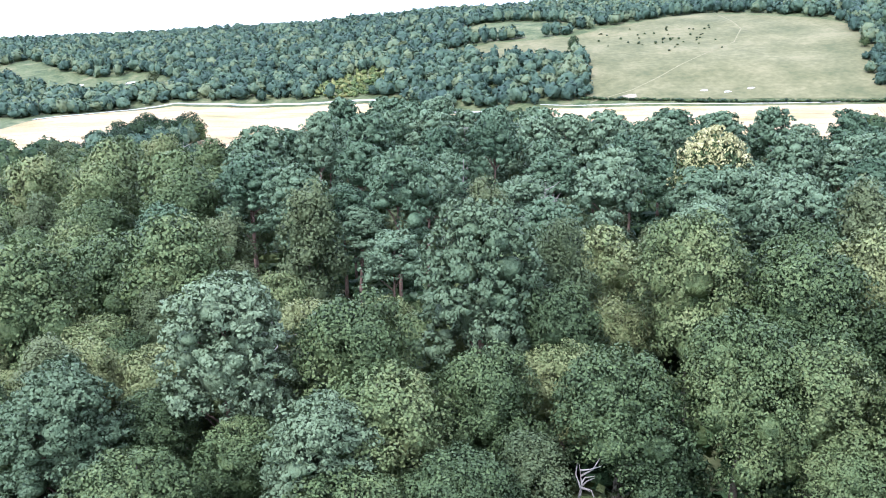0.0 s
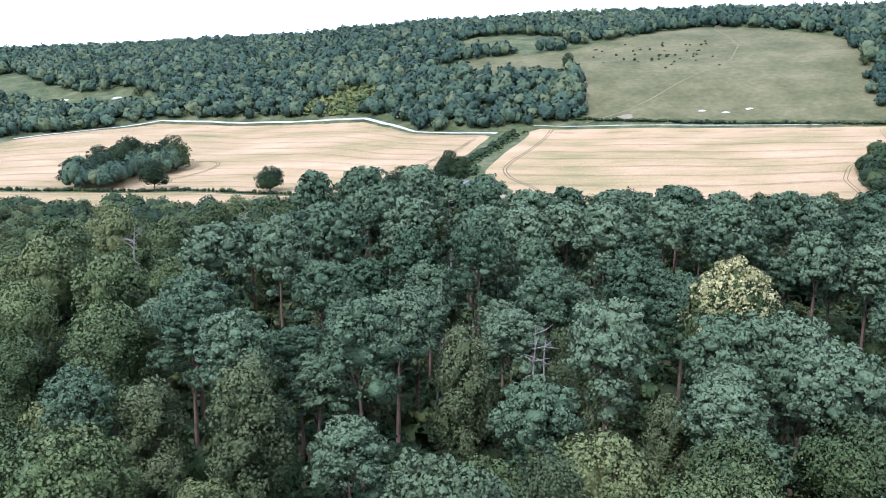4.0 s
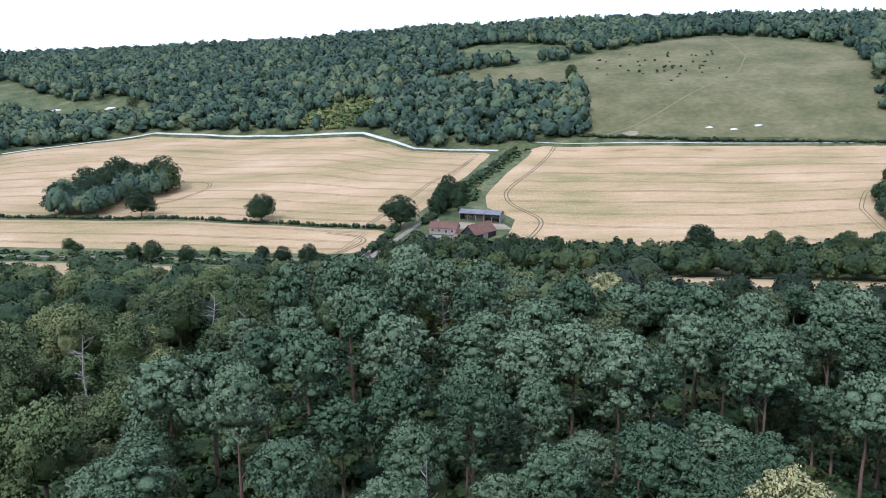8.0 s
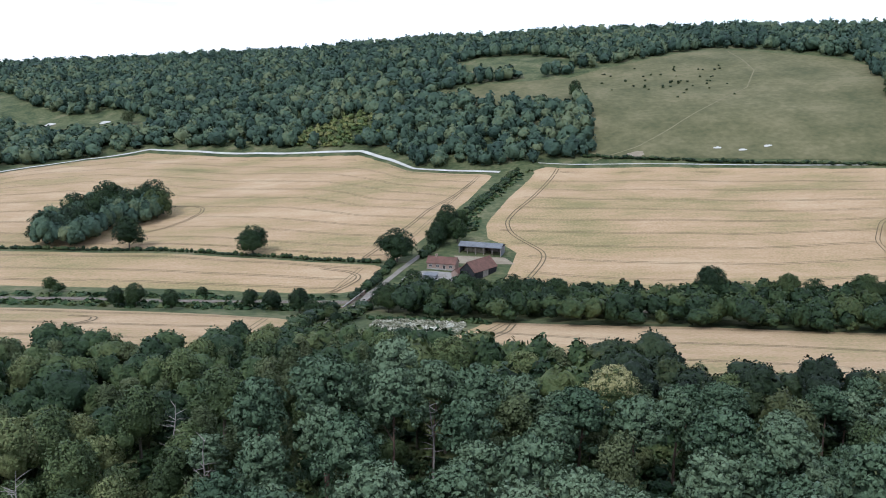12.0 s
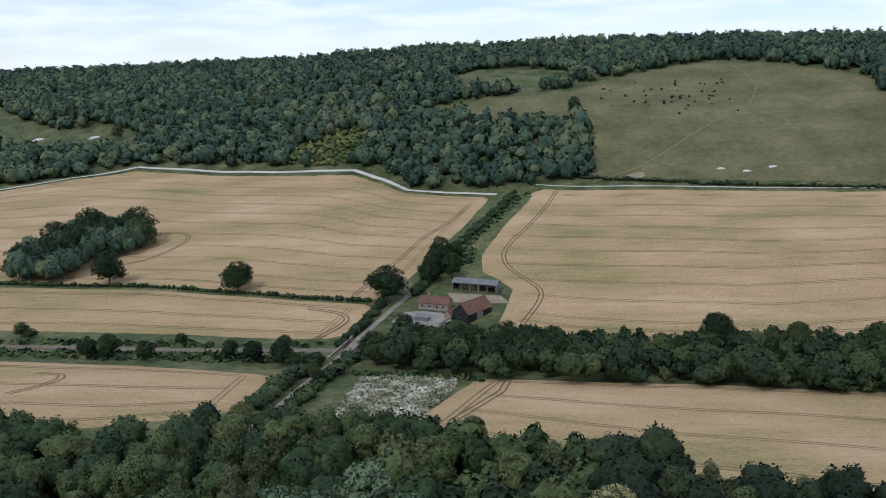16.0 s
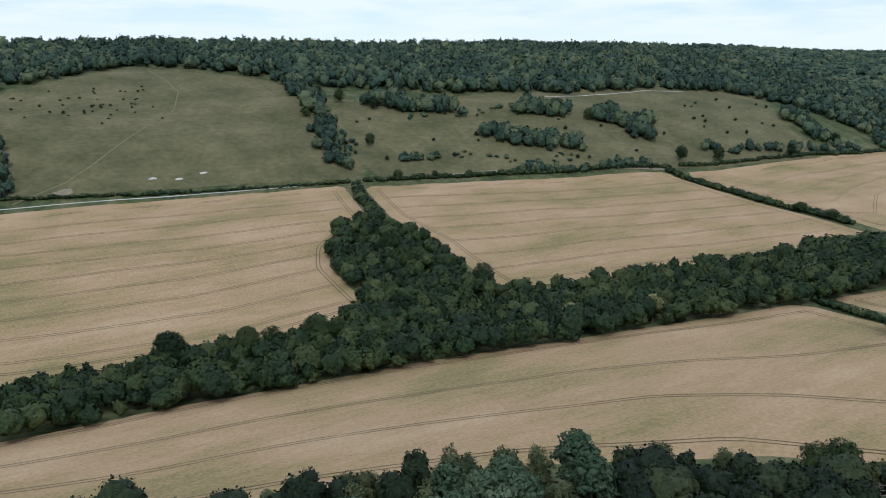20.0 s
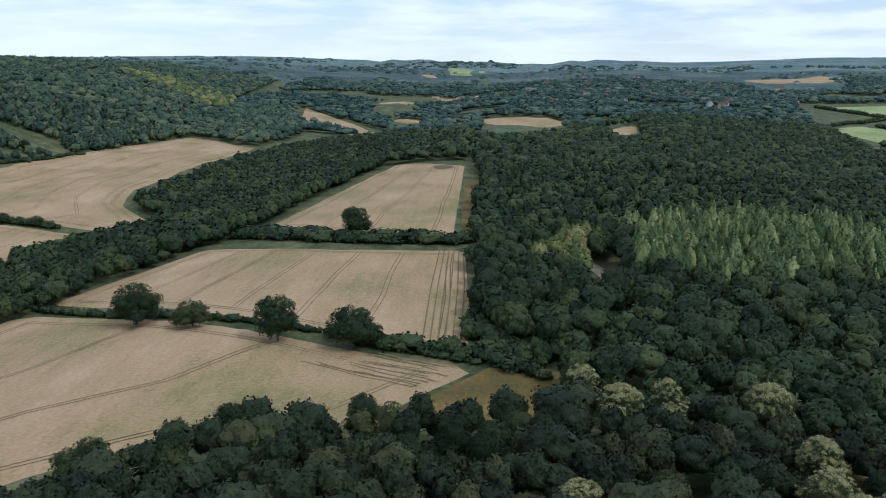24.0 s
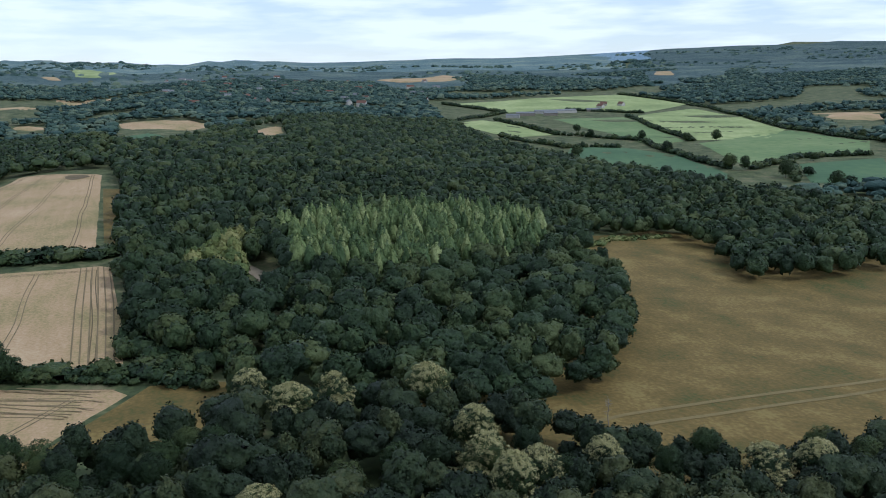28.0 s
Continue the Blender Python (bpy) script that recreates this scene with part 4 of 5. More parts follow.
tree_mass("west_woodland", rest[west, 0], rest[west, 1], 10.2, 4.1, 330, 30, "broad-leaved wood of fresh green oaks", mat="oakmass", cuts=5, cover=1.5, low=0.25)
x, y = scatter([(-110, 20), (120, 20), (150, 200), (20, 262), (-90, 270)], 5.0, 18)
tree_mass("undergrowth", x, y, 2.6, 3.0, 64, 29, "dark green bracken and shrubs under the trees", "undergrowth", "scrub", low=-0.3, cuts=1, cover=1.2)
x, y = scatter(EAST_WOOD, 8.0, 12, 0.55)
d = np.hypot(x - 14, y - 88)
PALE = [(352, 48), (372, 66), (404, 66), (436, 46), (432, 30), (404, 44), (378, 46)]
PLANTED = [(362, 26), (453, 18), (491, -37), (510, -100), (469, -139), (401, -109), (363, -55), (344, -4)]
plant = inside(PLANTED, x, y)
ride = (np.abs(y - 36 - (383 - x) * 0.14) < 7) & (x > 350) & (x < 392)
ride |= inside(PALE, x, y)
k = (d < 430) & ~plant & ~ride
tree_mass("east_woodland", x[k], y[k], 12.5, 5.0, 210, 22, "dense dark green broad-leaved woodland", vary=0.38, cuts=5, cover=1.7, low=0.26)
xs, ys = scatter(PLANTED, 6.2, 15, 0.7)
tree_mass("conifer_plantation", xs, ys, 16, 3.3, 150, 27, "plantation of conical green conifers, coloured pale for a patch of sun", "conifers", "spruce", cone=0.5, vary=0.3, cuts=5)
x, y = scatter([(266, 72), (282, 58), (312, 64), (347, 93), (300, 95), (280, 89)], 4.6, 68)
tree_mass("wood_edge_shrubs", x, y, 6.5, 3.2, 120, 69, "dark green shrubs at the edge of the wood", "shrubs", "wood", low=-0.1, cuts=3, cover=1.5)
x, y = scatter(PALE, 6.4, 66)
tree_mass("pale_trees", x, y, 14, 4.2, 170, 67, "pale yellow-green trees round the clearing", "trees", "birchmass", cuts=5)
x, y = scatter(EAST_WOOD, 9.0, 16, 0.6)
d = np.hypot(x - 14, y - 88)
k = (d >= 430) & ~inside([(1404, 120), (1410, -10), (1284, -50), (1080, 0), (980, 60), (990, 100)], x, y) & ~inside([(1151, -56), (1290, -128), (1102, -104), (980, -80), (980, -56)], x, y) & ~inside(PLANTED, x, y)
tree_mass("far_east_woodland", x[k & (d < 720)], y[k & (d < 720)], 12.5, 5.2, 44, 23, "dark green woodland far along the valley", cuts=3, cover=1.4)
k &= d >= 720
tree_mass("farther_east_woodland", x[k], y[k], 12.5, 5.6, 12, 29, "dark green woodland far along the valley", cover=0.8)
x, y = scatter(SCARP_WEST, 9.8, 13, 0.6)
k = y < foot(x) + 520
for g in GLADES + [[(-112, 800), (-87, 835), (-52, 818), (-46, 765), (-76, 757), (-108, 782)]]:
    k &= ~inside(g, x, y)
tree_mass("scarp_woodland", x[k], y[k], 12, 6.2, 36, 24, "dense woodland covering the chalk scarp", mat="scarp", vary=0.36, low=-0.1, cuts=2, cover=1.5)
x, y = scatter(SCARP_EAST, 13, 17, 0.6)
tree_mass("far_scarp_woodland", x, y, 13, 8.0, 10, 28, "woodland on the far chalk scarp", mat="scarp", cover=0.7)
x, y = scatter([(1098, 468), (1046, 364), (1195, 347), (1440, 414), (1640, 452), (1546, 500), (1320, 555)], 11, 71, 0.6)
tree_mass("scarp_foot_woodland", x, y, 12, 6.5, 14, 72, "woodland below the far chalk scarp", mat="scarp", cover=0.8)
# sunlit strip of pale trees, the sun put into the leaf colour
x, y = scatter([(1440, 525), (1533, 650), (1720, 830), (1800, 820), (1640, 570)], 13, 73, 0.6)
tree_mass("bright_scarp_woodland", x, y, 15.5, 7.5, 10, 74, "pale yellow-green trees on the far scarp, brightened as a sunlit strip", mat="birchmass", cover=0.7)
x, y = scatter(RAIL_BELT, 6.6, 14, 0.6)
k = x < 430
tree_mass("railway_trees", x[k], y[k], 9.0, 4.1, 150, 25, "belt of dark green trees along the railway", vary=0.36, cuts=5)
tree_mass("far_railway_trees", x[~k], y[~k], 11, 5.2, 40, 26, "belt of dark green trees along the far railway", cuts=3, cover=1.4)


def hedge(line, width, height, seed, leaves=16, gap=2.4, label="dense dark green field hedge"):
    rng = np.random.default_rng(seed)
    n = int(np.hypot(*np.diff(np.array(line, float), axis=0).T).sum() / gap)
    q = along(line, n) + rng.normal(size=(n, 2)) * width * 0.12
    return tree_mass("hedge", q[:, 0], q[:, 1], height, width * 0.6, leaves * 4, seed, label, "hedge", low=-0.2, vary=0.42, cover=1.3)


hedge([(-344, 519), (-144, 484), (-78, 467), (-24, 454)], 2.4, 1.9, 31)
hedge([(58, 656), (25, 560), (8, 508)], 4.5, 2.8, 32)
hedge([(580, 542), (566, 450), (555, 372)], 6, 4.0, 33)
hedge([(344, 274), (320, 227), (296, 135), (272, 92)], 4, 2.4, 34)
hedge([(478, 226), (447, 163), (454, 101)], 13, 5, 35, 24, 1.8)
hedge([(292, 132), (284, 108), (278, 88), (258, 72)], 8, 4.5, 36, label="thick dark hedge where the field meets the wood")
hedge([(-17, 452), (-22, 428), (-31, 398)], 4, 3.0, 56)
hedge([(-3, 462), (6, 490), (12, 505)], 5, 4.0, 57)
hedge([(-34, 376), (-40, 340), (-44, 312)], 5, 3.5, 58)
hedge([(-24, 380), (-28, 350), (-33, 312)], 5, 3.0, 59)
hedge([(322, 604), (306, 570), (292, 530)], 7, 5, 37)
hedge([(107, 672), (186, 648), (250, 632), (320, 614)], 4, 2.2, 38, label="low green scrub along the foot of the hill")
hedge([(332, 610), (420, 588), (500, 568), (585, 547)], 5, 3, 39, label="low green scrub along the foot of the hill")
hedge([(600, 545), (742, 522), (880, 505)], 5, 3, 40, label="low green scrub along the foot of the hill")
for a, b, h in [(-87, 474, 15), (-15, 456, 16), (307, 215, 15), (301, 192, 10.5), (287, 158, 15), (286, 133, 15), (459, 158, 15), (560, 410, 7), (556, 385, 7)]:
    tree("bush", a, b, h, "middle", 1.3, label="lone broad-leaved tree at a field hedge")
for a, b, h in [(-205, 508, 17), (-195, 522, 18), (-192, 545, 19), (-210, 560, 19), (-185, 575, 18), (-172, 585, 20), (-166, 572, 19), (-154, 491, 15), (-200, 585, 19)]:
    tree("bush", a, b, h, "low", 1.2, label="broad-leaved tree in a clump within the wheat field")
for a, b, h in [(9, 503, 16), (14, 487, 12), (3, 480, 11), (5, 493, 12), (16, 512, 10), (-16, 382, 11), (-1, 394, 11), (17, 384, 13), (34, 392, 12), (50, 387, 11), (-6, 411, 9), (28, 376, 12), (7, 380, 12), (114, 389, 14), (77, 388, 9), (142, 387, 11), (150, 382, 11), (169, 382, 12), (174, 372, 12), (-14, 372, 10), (22, 396, 10), (42, 378, 11), (62, 384, 10), (94, 378, 11), (130, 374, 11), (111, 386, 15), (138, 377, 14), (165, 371, 15), (50, 377, 13), (35, 385, 13), (173, 339, 13), (210, 380, 14), (262, 470, 14), (250, 440, 15), (270, 400, 14), (230, 345, 13), (300, 330, 13)]:
    tree("bush", a, b, h, "middle", 0.95, label="dark green broad-leaved tree by the farm and railway")
for a, b, h in [(-118, 376, 8), (-111, 378, 9), (-96, 373, 7.5), (-67, 377, 7), (-58, 374, 8), (-47, 369, 9.5), (-41, 362, 6), (-159, 411, 6), (-154, 409, 4), (-93, 404, 4), (-37, 366, 5), (-30, 342, 4), (-52, 402, 4), (-33, 352, 5)]:
    tree("bush", a, b, h, "middle", 0.85, label="round green bush on the railway bank")

x, y = scatter([(-206, 497), (-182, 492), (-177, 512), (-180, 545), (-165, 553), (-161, 580), (-180, 597), (-214, 590), (-219, 540)], 5.6, 19)
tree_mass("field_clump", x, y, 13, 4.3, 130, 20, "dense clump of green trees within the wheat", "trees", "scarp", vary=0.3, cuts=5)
x, y = scatter([(800, 108), (815, 182), (950, 188), (1180, 246), (1110, 112)], 11, 53)
tree_mass("valley_trees", x, y, 12, 6.5, 16, 54, "dark green woodland across the valley floor", cover=0.9)

# scrub and trees on the open down
for a, b, h in [(386, 779, 12), (380, 821, 13), (396, 756, 11), (350, 732, 9), (349, 699, 9), (338, 668, 8), (331, 640, 7), (416, 731, 11), (442, 723, 11), (474, 703, 11), (546, 678, 11), (580, 670, 11), (611, 553, 13), (650, 544, 13), (731, 525, 10), (857, 596, 12), (822, 536, 11), (594, 647, 10), (370, 664, 9), (357, 605, 7), (412, 591, 5), (385, 598, 5), (117, 790, 15), (365, 760, 9), (343, 684, 8), (356, 715, 9)]:
    tree("bush", a, b, h, "low", 0.9, label="dark green tree standing on the chalk down")
rng = np.random.default_rng(77)
THICKETS = [
    ([(384, 823), (372, 767), (354, 711), (339, 670), (329, 634)], 9, 46, 9.0), ([(421, 743), (441, 728), (456, 707), (480, 700)], 9, 24, 10.5),
    ([(478, 648), (484, 628), (505, 616), (533, 602)], 10, 40, 8.5), ([(538, 682), (570, 661)], 9, 22, 10.5), ([(614, 653), (609, 636), (636, 618), (605, 608)], 11, 34, 11.0),
    ([(376, 634), (408, 624)], 4, 16, 3.8), ([(450, 583), (476, 576), (536, 559), (571, 554)], 4, 26, 5.0), ([(655, 560), (740, 530), (830, 520)], 8, 26, 6.0), ([(815, 548), (855, 600)], 12, 24, 9.0),
    ([(345, 655), (360, 700), (372, 740)], 7, 18, 3.0), ([(430, 700), (520, 690), (600, 690)], 12, 18, 2.4), ([(420, 620), (520, 585)], 14, 12, 1.8)]
for n, (line, wide, trees, high) in enumerate(THICKETS):
    trees = int(trees * 1.5)
    p = along(line, trees) + rng.normal(size=(trees, 2)) * wide * 0.55
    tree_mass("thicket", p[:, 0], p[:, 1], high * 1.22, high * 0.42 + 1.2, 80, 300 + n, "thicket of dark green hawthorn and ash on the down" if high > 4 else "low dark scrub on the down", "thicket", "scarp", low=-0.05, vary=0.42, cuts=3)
for a, b in zip(rng.uniform(350, 840, 90), rng.uniform(560, 725, 90)):
    if 30 < b - foot(a) < 165 and noise.noise(Vector((a * 0.02, b * 0.02, 4.0))) > -0.05:
        tree("bush", a, b, rnd.uniform(1.4, 4.2), "low", 0.6, label="small dark thorn bush on the chalk down")
jx, jy = rng.normal(205, 34, 52), rng.normal(820, 30, 52)
for a, b in zip(jx, jy):
    if inside([(120, 780), (150, 862), (262, 905), (290, 850), (250, 760)], np.array([a]), np.array([b]))[0]:
        tree("bush", a, b, rnd.uniform(1.0, 2.1), "low", 0.5, label="small dark juniper bush on the grassy hill")


# ---- farm ----
def part(name, bm, mat, parent, label=""):
    """One mesh object under a thing or a part."""
    me = bpy.data.meshes.new(name)
    bm.to_mesh(me)
    bm.free()
    me.materials.append(mat)
    ob = new(name, me)
    ob.parent = parent
    return tagged(ob, label)


def boxes(*rows):
    """Boxes (x0, x1, y0, y1, z0, z1) in one bmesh."""
    bm = bmesh.new()
    for x0, x1, y0, y1, z0, z1 in rows:
        m = Matrix.Translation(((x0 + x1) / 2, (y0 + y1) / 2, (z0 + z1) / 2)) @ Matrix.Diagonal((x1 - x0, y1 - y0, z1 - z0, 1))
        bmesh.ops.create_cube(bm, size=1, matrix=m)
    return bm


def prism(points, x0, x1):
    """A profile of (y, z) points drawn out along x."""
    bm = bmesh.new()
    a = [bm.verts.new((x0, y, z)) for y, z in points]
    b = [bm.verts.new((x1, y, z)) for y, z in points]
    bm.faces.new(a[::-1])
    bm.faces.new(b)
    for i in range(len(points)):
        j = (i + 1) % len(points)
        bm.faces.new((a[i], a[j], b[j], b[i]))
    bmesh.ops.recalc_face_normals(bm, faces=bm.faces)
    return bm


def site(name, x, y, turn, label, category):
    ob = new(name)
    ob.matrix_basis = Matrix.Translation((x, y, float(ground(x, y)) - 0.05)) @ Matrix.Rotation(radians(turn), 4, "Z")
    return tagged(ob, label, category)


def gabled(ob, length, width, eave, ridge, wall, roof, overhang=0.35, ribs=0):
    """Walls, gables and two roof slopes along x, centred on the site."""
    l, w = length / 2, width / 2
    part("wall", prism([(-w, -0.6), (w, -0.6), (w, eave), (0, ridge - 0.06), (-w, eave)], -l, l), wall, ob)
    k = (ridge - eave) / w
    for sg in (-1, 1):
        e = sg * (w + overhang)
        z = eave - overhang * k
        part("roof", prism([(0, ridge), (0, ridge + 0.18), (e, z + 0.18), (e, z)], -l - overhang, l + overhang), roof, ob)
    part("ridge", prism([(-0.16, ridge + 0.1), (0.16, ridge + 0.1), (0.1, ridge + 0.28), (-0.1, ridge + 0.28)], -l - overhang, l + overhang), roof, ob)


def opening(name, ob, x, z, w, h, y, mat, frame):
    """A framed window or door on the wall that faces -y."""
    o = part(name, boxes((x - w / 2, x + w / 2, y - 0.05, y + 0.05, z, z + h)), mat, ob)
    part("frame", boxes((x - w / 2 - 0.1, x - w / 2, y - 0.1, y + 0.05, z - 0.1, z + h + 0.1), (x + w / 2, x + w / 2 + 0.1, y - 0.1, y + 0.05, z - 0.1, z + h + 0.1), (x - w / 2, x + w / 2, y - 0.1, y + 0.05, z + h, z + h + 0.1), (x - w / 2, x + w / 2, y - 0.1, y + 0.05, z - 0.1, z), (x - 0.03, x + 0.03, y - 0.09, y + 0.05, z, z + h)), frame, o)
    return o


house = site("farmhouse", 6.5, 446, -17, "low brick farm cottage with a red-brown tiled roof", "house")
gabled(house, 13.5, 6.0, 2.9, 5.2, M["brick"], M["roof"])
for px in (-5.0, -1.6, 4.6):
    opening("window", house, px, 1.0, 1.2, 1.1, -3.0, M["glass"], M["white"])
opening("door", house, 1.6, 0.0, 1.1, 2.05, -3.0, M["weatherboard"], M["white"])
part("plinth", boxes((-6.85, 6.85, -3.06, -2.98, -0.6, 0.45)), M["concrete"], house, "pale rendered plinth")
part("chimney", boxes((-3.4, -2.6, -0.4, 0.4, 4.4, 6.3), (-3.5, -2.5, -0.5, 0.5, 6.3, 6.5)), M["brick"], house)

barn = site("black_barn", 22.5, 436, 52, "long black weatherboarded barn with a red-brown tiled roof", "barn")
gabled(barn, 17, 8.0, 3.4, 7.2, M["weatherboard"], M["roof"], 0.45)
for k in range(14):
    for sg in (-1, 1):
        part("board", boxes((-8.5 + 0.04, 8.5 - 0.04, sg * 4.0 - 0.03, sg * 4.0 + 0.03, 0.1 + k * 0.235, 0.31 + k * 0.235)), M["weatherboard"], barn)
part("door", boxes((-2.0, 2.0, -4.08, -4.0, 0, 3.1)), M["timber"], barn, "large plank door")

lean = site("outbuilding", 13.5, 434.5, 52, "small outbuilding with a red-brown tiled roof", "outbuilding")
gabled(lean, 5.5, 3.6, 2.1, 3.5, M["brick"], M["roof"], 0.25)
shed = site("open_shed", 25.5, 469.5, -18, "open-fronted barn with a grey corrugated roof", "barn")
part("back_wall", boxes((-10.5, 10.5, 3.9, 4.05, -0.6, 3.7)), M["timber"], shed)
for px in (-10.5, 10.4):
    part("end_wall", boxes((px, px + 0.12, -4.0, 4.0, -0.6, 3.6)), M["sheet"], shed)
for sg in (-1, 1):
    part("roof", prism([(0, 5.1), (0, 5.22), (sg * 4.6, 3.72), (sg * 4.6, 3.6)], -10.9, 10.9), M["sheet"], shed, "weathered grey corrugated sheet")
    for k in range(36):
        part("rib", prism([(0.0, 5.2), (0.0, 5.27), (sg * 4.6, 3.79), (sg * 4.6, 3.70)], -10.8 + k * 0.6, -10.66 + k * 0.6), M["sheet"], shed)
for k in range(6):
    part("post", boxes((-10.3 + k * 4.12 - 0.13, -10.3 + k * 4.12 + 0.13, -4.0, -3.74, -0.6, 3.75)), M["timber"], shed)
part("beam", boxes((-10.5, 10.5, -4.02, -3.72, 3.45, 3.72)), M["timber"], shed)
rick = site("hay_stack", 22, 470.5, -18, "stack of brown hay bales inside the open barn", "hay")
for i in range(5):
    for j in range(2):
        part("bale", boxes((-5 + i * 2.1, -3.05 + i * 2.1, -0.5, 1.6, j * 1.1 - 0.1, j * 1.1 + 0.95)), M["path"], rick)

sheet("farm_yard", [(-8, 440), (0, 442), (13, 438)], [(-12, 428), (0, 424), (14, 426)], M["concrete"], 0.12, "pale concrete farm yard", "yard", 3.0, skirt=False)
sheet("shed_apron", [(12, 464), (36, 461)], [(14, 452), (40, 450)], M["path"], 0.14, "bare brown earth apron before the open barn", "yard", 3.0, skirt=False)
for (ax, ay), (bx, by), h, mat, lab in [((-8, 428), (8, 423), 1.1, "white", "low pale yard wall"), ((-2, 436), (8, 433), 1.0, "white", "low pale yard wall"), ((8, 423), (12, 432), 1.1, "white", "low pale yard wall")]:
    d = math.hypot(bx - ax, by - ay)
    wall = site("yard_wall", (ax + bx) / 2, (ay + by) / 2, math.degrees(math.atan2(by - ay, bx - ax)), lab, "wall")
    part("masonry", boxes((-d / 2, d / 2, -0.15, 0.15, -0.5, h)), M[mat], wall)
    part("coping", boxes((-d / 2, d / 2, -0.2, 0.2, h, h + 0.1)), M["concrete"], wall)
tank = site("grey_lean_to", 1, 431, -17, "low grey sheet-roofed lean-to in the yard", "shed")
part("wall", boxes((-3, 3, -1.6, 1.6, -0.3, 1.7)), M["sheet"], tank)
part("roof", prism([(-1.9, 1.7), (-1.9, 1.8), (1.9, 2.4), (1.9, 2.3)], -3.2, 3.2), M["sheet"], tank)

# ---- bridge and railway ----
for sg in (-1, 1):
    para = site("bridge_parapet", -26.5 + sg * 2.9, 394, 76, "pale brick bridge parapet beside the lane", "parapet")
    part("masonry", boxes((-13, 13, -0.2, 0.2, -1.2, 1.15)), M["brick"], para)
    part("coping", boxes((-13.1, 13.1, -0.28, 0.28, 1.15, 1.32)), M["concrete"], para)
    for end in (-13, 13):
        part("pier", boxes((end - 0.4, end + 0.4, -0.4, 0.4, -1.2, 1.55)), M["brick"], para)
for k in (-2.4, -0.95, 0.95, 2.4):
    line = np.array([(-320, 405), (-119, 392), (-29, 392)], float)
    ribbon("rail", line + (0, k), 0.22, M["steel"], 0.42, "rusty steel running rail", "rail")

# ---- weeds, hill marks ----
x, y = scatter([(-17, 352), (0, 354), (15, 349), (12, 330), (3, 302), (-12, 296), (-21, 300)], 1.7, 41)
tree_mass("white_flowering_weeds", x, y, 0.9, 1.0, 30, 42, "patch of tall white-flowering weeds", "weeds", "flower", low=-0.2)
x, y = scatter([(-22, 358), (20, 354), (24, 346), (14, 352), (-20, 354)], 2.2, 43)
tree_mass("weedy_margin", x, y, 1.3, 1.4, 12, 44, "rough green weeds along the plot", "weeds", "scrub", low=-0.2)
x, y = scatter([(-320, 412), (-35, 402), (-35, 372), (-320, 382)], 5.0, 45)
k = np.abs(y - interp(x, [-320, -119, -29], [405, 392, 392])) > 5
tree_mass("railway_bank_scrub", x[k], y[k], 1.0, 2.2, 12, 46, "rough grass and bramble on the railway bank", "scrub", "scrub", low=-0.4)
x, y = scatter([(56, 650), (70, 660), (48, 608), (28, 545), (24, 510), (10, 500), (22, 550)], 4.5, 47)
tree_mass("lane_verge", x, y, 0.8, 2.2, 12, 48, "rough green verge beside the lane", "verge", "scrub", low=-0.4)


def disc(name, x, y, rx, ry, mat, lift, label, category, seed):
    rng = np.random.default_rng(seed)
    t = np.linspace(0, 2 * np.pi, 24, endpoint=False)
    wob = 1 + 0.12 * np.sin(t * 3 + rng.uniform(0, 6)) + 0.06 * rng.normal(size=24)
    rings = np.array([0.02, 0.5, 1.0])
    px = x + np.outer(rings, np.cos(t) * rx * wob)
    py = y + np.outer(rings, np.sin(t) * ry * wob)
    v = np.stack([px, py, ground(px, py) + lift], -1).reshape(-1, 3)
    q = [(i * 24 + j, i * 24 + (j + 1) % 24, (i + 1) * 24 + (j + 1) % 24, (i + 1) * 24 + j) for i in range(2) for j in range(24)]
    return tagged(new(name, mesh_of(name, v, q, mat)), label, category, kind="structure")


for n, (a, b) in enumerate([(200, 668), (216, 662), (234, 664)]):
    disc("chalk_patch", a, b, 2.9, 1.5, M["chalk"], 0.5, "oval patch of bare white chalk in the grass", "chalk", n)
disc("bare_earth", 143, 668, 6, 4, M["path"], 0.5, "bare trodden earth below the hill path", "earth", 9)
disc("burnt_patch", 757, 128, 16, 9, M["tram"], 0.75, "dark flattened ring in the wheat", "crop", 10)
for a, b in [(-392, 938), (-330, 922)]:
    disc("chalk_patch", a, b, 5, 5, M["chalk"], 0.6, "oval patch of bare white chalk in the grass", "chalk", 12)
ribbon("hill_path", [(112, 664), (147, 680), (176, 706), (225, 753), (259, 786), (281, 834), (284, 920)], 1.2, M["faint"], 0.4, "pale worn footpath up the grassy hill", "path")
ribbon("down_track", [(600, 712), (633, 708), (700, 703), (784, 690)], 1.8, M["chalk"], 0.5, "pale chalk track below the wood edge", "track")
ribbon("foot_track", [(325, 612), (420, 594), (500, 572), (580, 543)], 3.0, M["path"], 0.35, "pale field-edge track at the foot of the down", "track")
ribbon("wood_ride", [(368, 38), (383, 36), (405, 42)], 7.0, M["path"], 0.3, "bare pale clearing in the wood", "track")

rng = np.random.default_rng(81)
for n in range(12):
    off, start, reach = 4 + n * 2.0, rng.uniform(0, 10), rng.uniform(22, 44)
    f = np.linspace(start, start + reach, 14)
    sway = np.cumsum(rng.normal(size=14)) * 0.28
    p = np.stack([269 - 0.87 * (off + sway) + 0.49 * f, 91 + 0.49 * (off + sway) + 0.87 * f], 1)
    ribbon("lodged_crop", p, 0.5, M["rut"], 0.6, "dark flattened streak in the wheat", "crop", step=1.6)
